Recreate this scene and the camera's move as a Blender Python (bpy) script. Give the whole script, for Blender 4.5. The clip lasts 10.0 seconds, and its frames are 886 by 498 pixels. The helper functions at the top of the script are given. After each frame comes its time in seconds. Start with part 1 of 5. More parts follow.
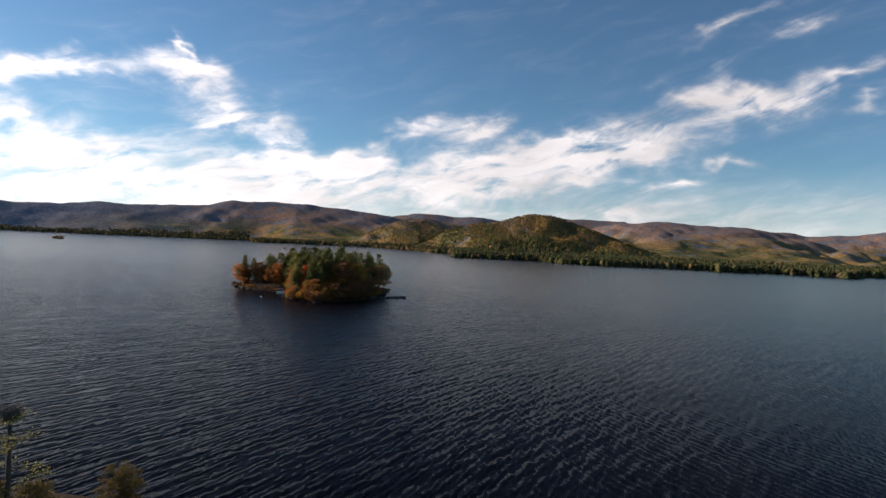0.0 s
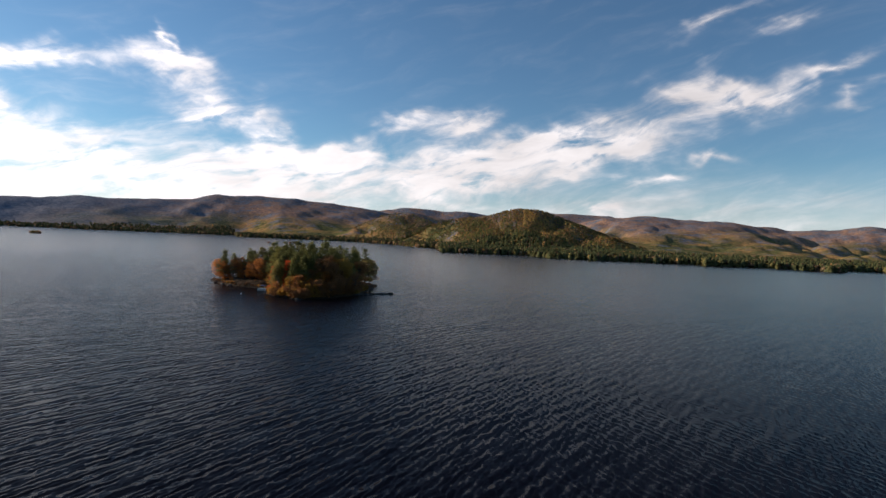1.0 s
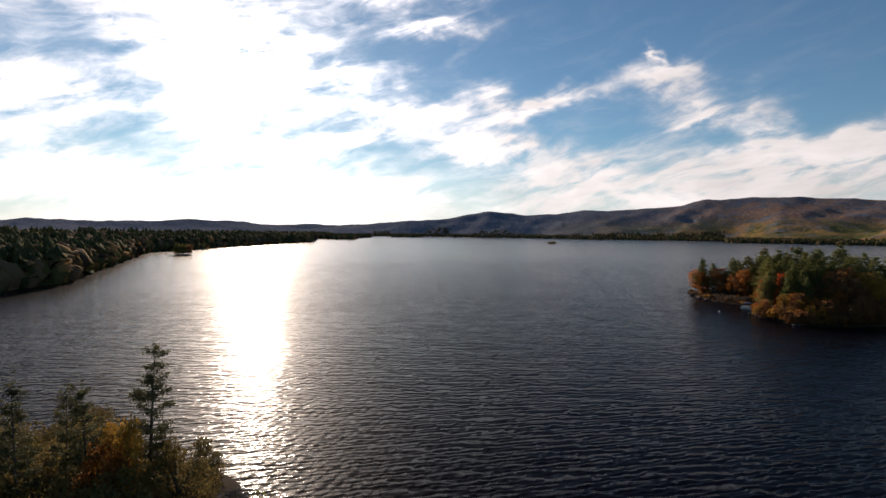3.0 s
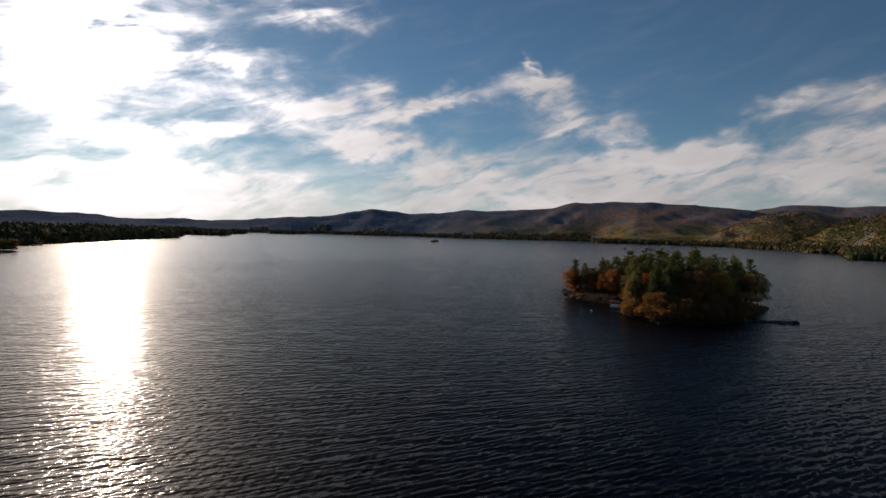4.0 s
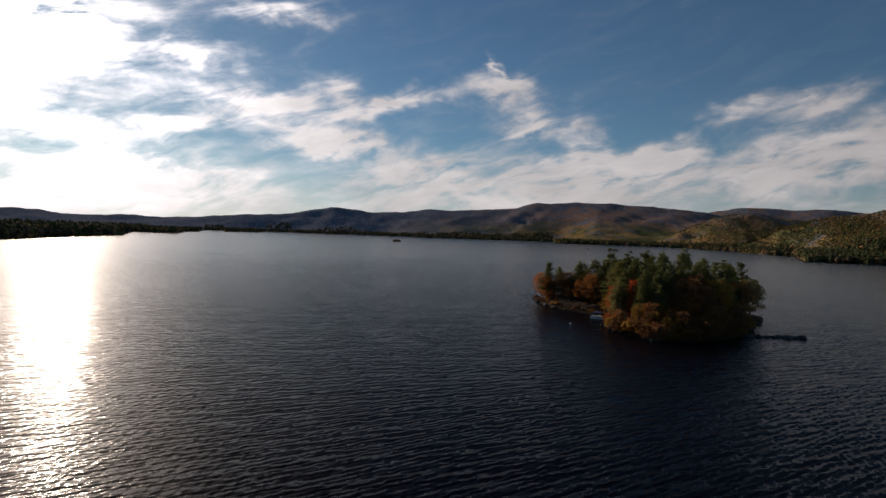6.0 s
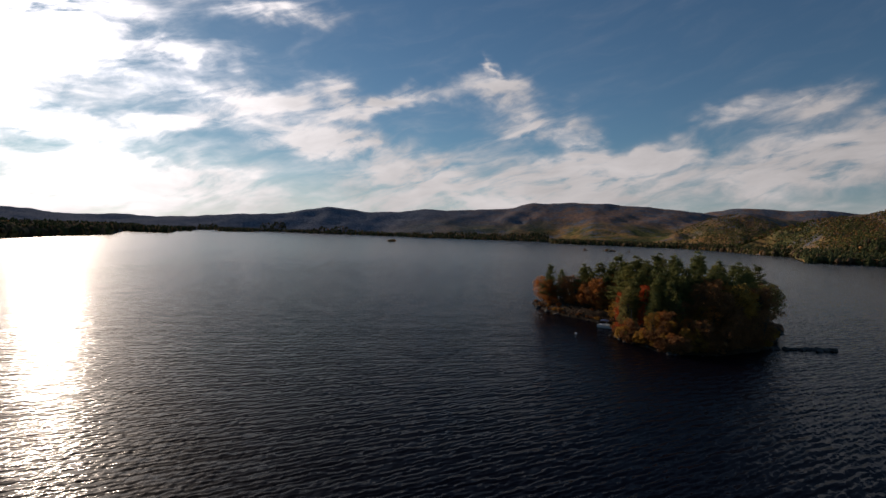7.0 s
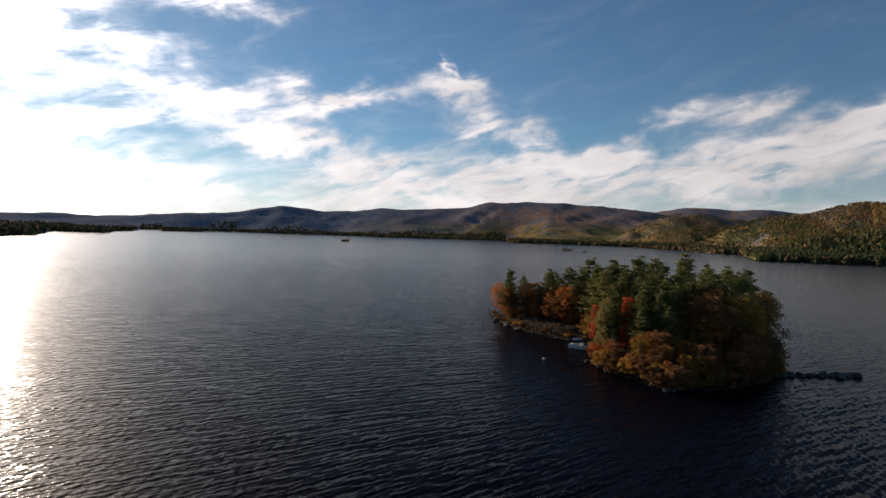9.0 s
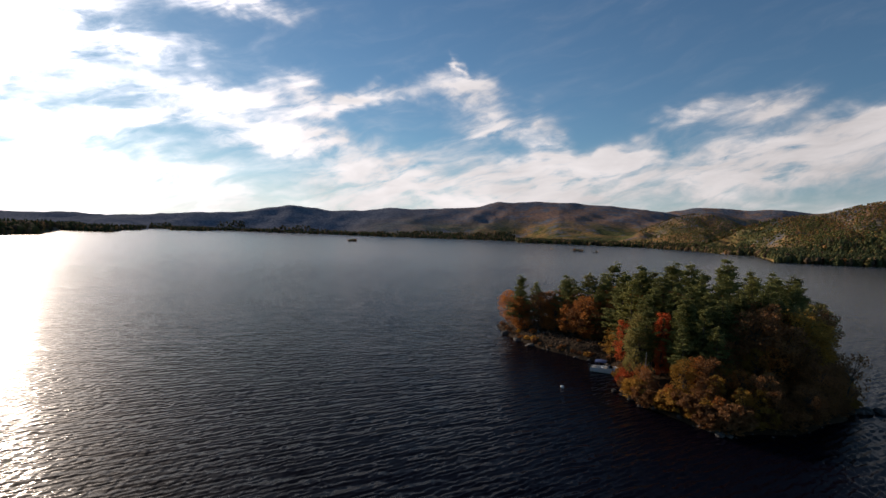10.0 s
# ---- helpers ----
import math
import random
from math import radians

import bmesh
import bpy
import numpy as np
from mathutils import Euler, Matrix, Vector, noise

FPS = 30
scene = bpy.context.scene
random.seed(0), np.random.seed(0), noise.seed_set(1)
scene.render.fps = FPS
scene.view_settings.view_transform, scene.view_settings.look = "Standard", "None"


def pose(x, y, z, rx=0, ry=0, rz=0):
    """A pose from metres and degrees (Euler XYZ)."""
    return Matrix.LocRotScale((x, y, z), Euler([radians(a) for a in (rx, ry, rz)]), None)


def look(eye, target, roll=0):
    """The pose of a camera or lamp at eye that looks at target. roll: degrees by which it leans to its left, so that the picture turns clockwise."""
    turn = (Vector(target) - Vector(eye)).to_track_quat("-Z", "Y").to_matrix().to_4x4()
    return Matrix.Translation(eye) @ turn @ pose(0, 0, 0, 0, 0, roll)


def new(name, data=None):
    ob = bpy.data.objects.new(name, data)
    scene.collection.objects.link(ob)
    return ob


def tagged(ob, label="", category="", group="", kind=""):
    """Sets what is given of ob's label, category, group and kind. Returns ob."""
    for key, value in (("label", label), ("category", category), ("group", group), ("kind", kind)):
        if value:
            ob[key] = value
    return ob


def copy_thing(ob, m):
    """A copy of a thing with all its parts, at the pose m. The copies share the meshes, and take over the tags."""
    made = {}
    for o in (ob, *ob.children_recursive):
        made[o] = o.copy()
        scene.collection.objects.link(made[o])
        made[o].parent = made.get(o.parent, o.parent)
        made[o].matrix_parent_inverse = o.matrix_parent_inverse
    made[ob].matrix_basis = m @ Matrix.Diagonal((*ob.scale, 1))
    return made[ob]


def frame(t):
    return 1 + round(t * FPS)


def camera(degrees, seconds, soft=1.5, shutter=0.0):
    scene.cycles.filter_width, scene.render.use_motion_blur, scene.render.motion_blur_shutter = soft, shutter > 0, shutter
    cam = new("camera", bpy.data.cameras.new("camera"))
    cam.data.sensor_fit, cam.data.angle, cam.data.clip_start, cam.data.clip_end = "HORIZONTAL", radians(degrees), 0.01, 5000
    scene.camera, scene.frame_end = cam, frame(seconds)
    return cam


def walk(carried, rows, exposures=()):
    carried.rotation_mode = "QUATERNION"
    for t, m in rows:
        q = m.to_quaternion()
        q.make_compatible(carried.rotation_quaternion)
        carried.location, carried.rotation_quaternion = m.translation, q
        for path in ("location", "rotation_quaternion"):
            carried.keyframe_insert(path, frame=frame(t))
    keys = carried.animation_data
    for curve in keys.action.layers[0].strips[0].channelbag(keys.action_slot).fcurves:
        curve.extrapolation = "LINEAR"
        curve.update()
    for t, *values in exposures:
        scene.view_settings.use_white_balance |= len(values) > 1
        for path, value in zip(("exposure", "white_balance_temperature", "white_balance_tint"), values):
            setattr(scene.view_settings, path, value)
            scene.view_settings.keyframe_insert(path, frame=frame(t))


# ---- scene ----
# ---------------------------------------------------------------- camera
cam = camera(80.5, 10.0)
PATH = [
    (0, pose(-0.00, -0.00, 23.43, 89.50, -2.63, -0.24)),
    (0.5, pose(-0.18, 3.53, 23.37, 89.24, -2.64, -1.03)),
    (1, pose(-0.33, 7.31, 23.37, 88.96, -2.59, -1.63)),
    (1.5, pose(-0.43, 11.58, 23.50, 88.84, -2.46, -1.34)),
    (2, pose(-0.36, 16.45, 23.72, 88.70, -2.38, -1.04)),
    (2.1, pose(-0.37, 17.51, 23.76, 88.64, -2.21, -0.88)),
    (2.2, pose(-0.42, 18.63, 23.80, 88.38, -1.69, 10.49)),
    (2.3, pose(-0.53, 19.81, 23.85, 88.32, -1.38, 16.67)),
    (2.4, pose(-0.71, 21.00, 23.89, 88.28, -1.02, 27.48)),
    (2.5, pose(-0.99, 22.19, 23.93, 88.28, -1.03, 31.18)),
    (2.6, pose(-1.36, 23.34, 23.96, 88.39, -0.94, 35.33)),
    (2.7, pose(-1.83, 24.46, 23.97, 88.16, -0.66, 44.75)),
    (2.9, pose(-2.70, 26.60, 23.97, 88.20, -0.60, 49.00)),
    (3.3, pose(-5.00, 30.80, 23.95, 88.20, -0.95, 43.60)),
    (3.8, pose(-8.13, 36.15, 23.88, 88.24, -1.32, 37.47)),
    (4, pose(-9.32, 38.27, 23.85, 88.21, -1.44, 35.90)),
    (4.5, pose(-12.59, 43.66, 23.74, 88.32, -1.63, 32.53)),
    (5, pose(-15.94, 49.29, 23.70, 88.29, -1.73, 32.29)),
    (5.5, pose(-19.48, 55.15, 23.72, 88.26, -1.83, 32.02)),
    (7, pose(-29.54, 73.19, 23.92, 88.26, -1.99, 31.43)),
    (7.2, pose(-30.74, 75.59, 23.92, 88.42, -2.03, 26.48)),
    (7.5, pose(-32.34, 79.23, 23.87, 88.54, -2.05, 23.59)),
    (7.8, pose(-33.85, 83.02, 23.87, 88.67, -2.10, 20.55)),
    (8, pose(-34.88, 85.71, 23.89, 88.77, -2.05, 17.52)),
    (8.2, pose(-35.91, 88.56, 23.92, 88.64, -1.95, 21.70)),
    (8.5, pose(-37.46, 93.03, 24.00, 88.48, -1.95, 25.87)),
    (9, pose(-40.28, 100.65, 24.10, 88.34, -1.83, 26.84)),
    (9.5, pose(-43.38, 108.49, 24.29, 88.25, -1.84, 27.23)),
    (10, pose(-46.47, 116.63, 24.65, 88.27, -1.96, 27.81)),
]
EXPOSURES = [(0.0, 0.08, 7130, 18), (2.1, 0.06, 7130, 18), (2.5, 0.0, 7380, 19), (2.7, -0.1, 7430, 19), (3.8, -0.86, 7230, 18), (4.5, -0.95, 7180, 18), (7.0, -0.92, 7180, 18),
             (7.5, -0.78, 7180, 18), (8.0, -0.36, 7180, 18), (8.5, -0.32, 7180, 18), (9.0, -0.38, 7180, 18), (10.0, -0.4, 7180, 18)]
walk(cam, PATH, EXPOSURES)

# ---------------------------------------------------------------- sky and sun
SUN_AZ, SUN_EL = -68.6, 17.0
SUN_DIR = Vector((math.sin(radians(SUN_AZ)) * math.cos(radians(SUN_EL)),
                  math.cos(radians(SUN_AZ)) * math.cos(radians(SUN_EL)), math.sin(radians(SUN_EL))))

world = bpy.data.worlds.new("sky")
scene.world = world
world.use_nodes = True
wt = world.node_tree
wn, wl = wt.nodes, wt.links


def math_node(tree, op, a, b=None, c=None, clamp=False):
    n = tree.nodes.new("ShaderNodeMath")
    n.operation, n.use_clamp = op, clamp
    for i, v in enumerate((a, b, c)):
        if v is None:
            continue
        if isinstance(v, (int, float)):
            n.inputs[i].default_value = v
        else:
            tree.links.new(v, n.inputs[i])
    return n.outputs[0]


sky = wn.new("ShaderNodeTexSky")
sky.sky_type = "NISHITA"
sky.sun_disc = False
sky.sun_elevation = radians(SUN_EL)
sky.sun_rotation = radians(SUN_AZ)
sky.altitude = 300
sky.air_density, sky.dust_density, sky.ozone_density = 1.0, 0.15, 3.6

coords = wn.new("ShaderNodeTexCoord")
split = wn.new("ShaderNodeSeparateXYZ")
wl.new(coords.outputs["Generated"], split.inputs[0])
DEG = 57.29578
azim = math_node(wt, "MULTIPLY", math_node(wt, "ARCTAN2", split.outputs[0], split.outputs[1]), DEG)
elev = math_node(wt, "MULTIPLY", math_node(wt, "ARCSINE", split.outputs[2]), DEG)
flat = wn.new("ShaderNodeCombineXYZ")
wl.new(azim, flat.inputs[0])
wl.new(elev, flat.inputs[1])


def sky_noise(scale, sx, sy, rot, detail, rough, distortion=0.0, vec=None):
    """Noise over bearing and height in degrees, drawn out along a line that rises by rot."""
    turn = wn.new("ShaderNodeMapping")
    turn.inputs["Rotation"].default_value = (0, 0, radians(-rot))
    wl.new(vec or flat.outputs[0], turn.inputs[0])
    mp = wn.new("ShaderNodeMapping")
    mp.inputs["Scale"].default_value = (sx, sy, 1)
    wl.new(turn.outputs[0], mp.inputs[0])
    nz = wn.new("ShaderNodeTexNoise")
    nz.inputs["Scale"].default_value = scale
    nz.inputs["Detail"].default_value = detail
    nz.inputs["Roughness"].default_value = rough
    nz.inputs["Distortion"].default_value = distortion
    wl.new(mp.outputs[0], nz.inputs["Vector"])
    return nz


def warp(vec, nz, amount):
    sub = wn.new("ShaderNodeVectorMath")
    sub.operation = "SUBTRACT"
    wl.new(nz.outputs["Color"], sub.inputs[0])
    sub.inputs[1].default_value = (0.5, 0.5, 0.5)
    mad = wn.new("ShaderNodeVectorMath")
    mad.operation = "MULTIPLY_ADD"
    wl.new(sub.outputs[0], mad.inputs[0])
    mad.inputs[1].default_value = amount
    wl.new(vec, mad.inputs[2])
    return mad.outputs[0]


drift = warp(flat.outputs[0], sky_noise(0.12, 1, 1.6, 0, 3, 0.55), (9, 5, 0))
drift = warp(drift, sky_noise(0.5, 0.7, 1.4, -20, 3, 0.5), (4.0, 2.2, 0))
cover = None


def cloud_streak(az, el, half_length, half_width, tilt, amount):
    """A soft streak of cirrus round a place of the sky, in degrees."""
    global cover
    mp = wn.new("ShaderNodeMapping")
    mp.vector_type = "TEXTURE"
    mp.inputs["Location"].default_value = (az, el, 0)
    mp.inputs["Rotation"].default_value = (0, 0, radians(tilt))
    mp.inputs["Scale"].default_value = (half_length * 1.25, half_width * 1.25, 1)
    wl.new(drift, mp.inputs[0])
    g = wn.new("ShaderNodeTexGradient")
    g.gradient_type = "QUADRATIC_SPHERE"
    wl.new(mp.outputs[0], g.inputs[0])
    cover = math_node(wt, "MULTIPLY_ADD", g.outputs[1], amount * 3.1, cover if cover is not None else 0.0)


cloud_streak(-43.6, 14.5, 4.3, 3.5, -4, 0.8)
cloud_streak(-36.6, 14.2, 8.0, 1.3, 14, 0.9)
cloud_streak(-26.5, 15.2, 6.8, 1.9, -1, 0.9)
cloud_streak(-27.0, 17.3, 2.2, 0.9, -62, 0.9)
cloud_streak(-41.2, 9.7, 5.0, 2.4, -11, 1.0)
cloud_streak(-21.2, 11.6, 6.3, 2.2, 12, 0.8)
cloud_streak(-22.8, 13.3, 3.5, 1.0, 5, 0.35)
cloud_streak(-32.5, 6.3, 14.0, 3.9, 5, 1.0)
cloud_streak(-24.8, 3.5, 20.5, 1.9, 3, 1.0)
cloud_streak(-16.7, 6.1, 12.9, 2.6, 4, 0.9)
cloud_streak(-16.3, 9.6, 3.4, 1.9, -33, 0.8)
cloud_streak(-10.0, 8.5, 6.1, 2.2, 10, 1.0)
cloud_streak(-2.9, 11.8, 4.6, 1.9, 20, 0.8)
cloud_streak(3.2, 12.7, 5.6, 1.9, 19, 0.9)
cloud_streak(3.4, 8.6, 11.0, 3.5, 8, 1.0)
cloud_streak(12.8, 11.5, 8.0, 1.9, 14, 0.9)
cloud_streak(18.5, 10.1, 9.7, 3.0, 11, 1.0)
cloud_streak(27.5, 15.3, 8.1, 2.3, -9, 1.0)
cloud_streak(29.9, 13.7, 5.7, 2.1, 19, 0.8)
cloud_streak(37.7, 16.1, 4.6, 1.0, 12, 0.7)
cloud_streak(3.5, 5.8, 10.1, 2.2, 3, 0.9)
cloud_streak(13.7, 7.7, 2.5, 1.0, 20, 0.6)
cloud_streak(23.5, 6.7, 3.7, 1.0, 9, 0.6)
cloud_streak(28.6, 8.7, 3.3, 1.0, 2, 0.6)
cloud_streak(28.6, 21.5, 6.2, 1.0, 11, 0.4)
cloud_streak(34.1, 20.6, 5.2, 1.0, 13, 0.35)
cloud_streak(39.9, 13.6, 3.6, 0.9, 6, 0.55)
cloud_streak(17.8, 4.2, 3.4, 0.9, -4, 0.5)
cloud_streak(-70.7, 16.9, 11.9, 7.8, 3, 1.2)
cloud_streak(-58.1, 15.8, 7.0, 1.9, 9, 0.8)
cloud_streak(-51.7, 12.2, 11.4, 2.4, 2, 1.0)
cloud_streak(-59.0, 9.5, 7.2, 1.9, 6, 0.8)
cloud_streak(-45.4, 9.2, 9.1, 2.1, -1, 1.0)
cloud_streak(-67.4, 7.8, 9.9, 2.6, 2, 0.9)
cloud_streak(-61.9, 4.2, 15.1, 2.3, 1, 1.0)
cloud_streak(-64.5, 2.4, 11.4, 1.0, 1, 0.6)
cloud_streak(-49.3, 21.1, 8.3, 1.2, 9, 0.7)
cloud_streak(-39.0, 13.3, 7.0, 0.9, 9, 0.5)
cloud_streak(-71.7, 10.4, 6.6, 3.5, -0, 0.9)

cloud_streak(-69.0, 16.0, 30.0, 17.0, 0, 0.2)
cloud_streak(-60.0, 3.0, 45.0, 6.0, 1, 0.35)
cloud_streak(-90.0, 11.0, 15.0, 7.0, -3, 0.9)
cloud_streak(-84.0, 4.5, 18.0, 3.2, 1, 0.9)
cloud_streak(-82.0, 22.0, 12.0, 5.0, 8, 0.7)
cloud_streak(-52.0, 24.0, 14.0, 3.0, 10, 0.5)
cloud_streak(-72.0, 1.5, 42.0, 4.5, 0, 0.6)
cloud_streak(32.0, 2.0, 40.0, 6.0, 0, 0.35)
cloud_streak(0.0, 4.0, 40.0, 5.0, 2, 0.3)
cloud_streak(-40.0, 10.0, 20.0, 6.0, 5, 0.2)
cloud_streak(15.0, 9.8, 28.0, 4.6, 12, 0.3)
cloud_streak(-12.0, 6.5, 24.0, 4.0, 3, 0.35)
cloud_streak(-24.0, 12.5, 6.0, 4.5, 40, 0.3)

curl = warp(flat.outputs[0], sky_noise(0.11, 0.8, 1.6, 10, 3, 0.5), (6.5, 3.5, 0))
wisp = sky_noise(0.42, 0.30, 1.25, 14, 9, 0.6, 0.4, curl)
billow = sky_noise(0.75, 0.5, 1.2, 22, 8, 0.6, 0.3, curl)
puff = sky_noise(0.2, 0.7, 1.6, 12, 7, 0.58, 0.3, curl)
grain_mix = math_node(wt, "ADD", math_node(wt, "MULTIPLY", wisp.outputs["Fac"], 2.2), math_node(wt, "MULTIPLY_ADD", puff.outputs["Fac"], 1.1, math_node(wt, "MULTIPLY_ADD", billow.outputs["Fac"], 1.1, -0.74)))
shape = math_node(wt, "MULTIPLY", cover, math_node(wt, "SUBTRACT", grain_mix, 0.80))
veil = math_node(wt, "MULTIPLY", math_node(wt, "SUBTRACT", wisp.outputs["Fac"], 0.45, clamp=True), 0.9)
dens = wn.new("ShaderNodeMapRange")
dens.interpolation_type = "SMOOTHSTEP"
dens.inputs["From Min"].default_value = -0.05
dens.inputs["From Max"].default_value = 1.85
wl.new(math_node(wt, "ADD", shape, veil), dens.inputs["Value"])

# clouds scatter the sun forward: brighter towards it
dot = wn.new("ShaderNodeVectorMath")
dot.operation = "DOT_PRODUCT"
wl.new(coords.outputs["Generated"], dot.inputs[0])
dot.inputs[1].default_value = SUN_DIR
near = math_node(wt, "MAXIMUM", dot.outputs["Value"], 0.0)
lit = math_node(wt, "MULTIPLY_ADD", math_node(wt, "POWER", near, 22.0), 18.0, math_node(wt, "MULTIPLY_ADD", math_node(wt, "POWER", near, 2.0), 4.6, 7.7))
# thick parts stand greyer than thin ones
body_tone = sky_noise(0.16, 0.6, 1.9, 6, 5, 0.6, 0.2, curl)
lit = math_node(wt, "MULTIPLY", lit, math_node(wt, "MULTIPLY_ADD", body_tone.outputs["Fac"], 1.0, 0.48))
cloud_col = wn.new("ShaderNodeVectorMath")
cloud_col.operation = "SCALE"
cloud_col.inputs[0].default_value = (0.955, 0.985, 1.035)
wl.new(lit, cloud_col.inputs["Scale"])
blend = wn.new("ShaderNodeMix")
blend.data_type = "RGBA"
wl.new(math_node(wt, "MULTIPLY", dens.outputs[0], 0.93), blend.inputs["Factor"])
tint = wn.new("ShaderNodeVectorMath")
tint.operation = "MULTIPLY"
wl.new(sky.outputs[0], tint.inputs[0])
tint.inputs[1].default_value = (0.69, 0.945, 1.0)
# pale haze low over the hills
low_air = wn.new("ShaderNodeMapRange")
low_air.interpolation_type = "SMOOTHSTEP"
low_air.inputs["From Min"].default_value, low_air.inputs["From Max"].default_value = 9.0, 0.5
low_air.inputs["To Max"].default_value = 0.55
wl.new(elev, low_air.inputs["Value"])
haze_col = wn.new("ShaderNodeVectorMath")
haze_col.operation = "SCALE"
haze_col.inputs[0].default_value = (0.70, 0.83, 0.97)
wl.new(math_node(wt, "MULTIPLY", lit, 0.88), haze_col.inputs["Scale"])
air = wn.new("ShaderNodeMix")
air.data_type = "RGBA"
wl.new(low_air.outputs[0], air.inputs["Factor"])
wl.new(tint.outputs[0], air.inputs["A"])
wl.new(haze_col.outputs[0], air.inputs["B"])
wl.new(air.outputs["Result"], blend.inputs["A"])
wl.new(cloud_col.outputs[0], blend.inputs["B"])
wl.new(blend.outputs["Result"], wn["Background"].inputs["Color"])
wn["Background"].inputs["Strength"].default_value = 0.11

sun = new("sun", bpy.data.lights.new("sun", "SUN"))
sun.data.energy = 5.0
sun.data.angle = radians(0.6)
sun.data.color = (1.0, 0.89, 0.76)
sun.matrix_world = look(SUN_DIR * 100, (0, 0, 0))


# ---------------------------------------------------------------- materials
def material(name, rough=0.85):
    m = bpy.data.materials.new(name)
    m.use_nodes = True
    b = m.node_tree.nodes["Principled BSDF"]
    b.inputs["Roughness"].default_value = rough
    return m, m.node_tree, b


def ramp(tree, fac, stops):
    r = tree.nodes.new("ShaderNodeValToRGB")
    e = r.color_ramp.elements
    while len(e) < len(stops):
        e.new(0.5)
    for el, (p, c) in zip(e, stops):
        el.position, el.color = p, (*c, 1)
    tree.links.new(fac, r.inputs[0])
    return r.outputs[0]


def noise_tex(tree, scale, detail=4, rough=0.55, scale_vec=None, rot=0.0, distortion=0.0):
    tc = tree.nodes.new("ShaderNodeTexCoord")
    out = tc.outputs["Object"]
    if scale_vec or rot:
        for key, value in (("Rotation", (0, 0, radians(-rot))), ("Scale", scale_vec or (1, 1, 1))):
            mp = tree.nodes.new("ShaderNodeMapping")
            mp.inputs[key].default_value = value
            tree.links.new(out, mp.inputs[0])
            out = mp.outputs[0]
    n = tree.nodes.new("ShaderNodeTexNoise")
    n.inputs["Scale"].default_value = scale
    n.inputs["Detail"].default_value = detail
    n.inputs["Roughness"].default_value = rough
    n.inputs["Distortion"].default_value = distortion
    tree.links.new(out, n.inputs["Vector"])
    return n


def mix_col(tree, fac, a, b, mode="MIX"):
    n = tree.nodes.new("ShaderNodeMix")
    n.data_type, n.blend_type = "RGBA", mode
    for key, v in (("Factor", fac), ("A", a), ("B", b)):
        if isinstance(v, (int, float)):
            n.inputs[key].default_value = v
        elif isinstance(v, tuple):
            n.inputs[key].default_value = (*v, 1)
        else:
            tree.links.new(v, n.inputs[key])
    return n.outputs["Result"]


def bump(tree, bsdf, height, strength, distance):
    n = tree.nodes.new("ShaderNodeBump")
    n.inputs["Strength"].default_value = strength
    n.inputs["Distance"].default_value = distance
    tree.links.new(height, n.inputs["Height"])
    tree.links.new(n.outputs[0], bsdf.inputs["Normal"])


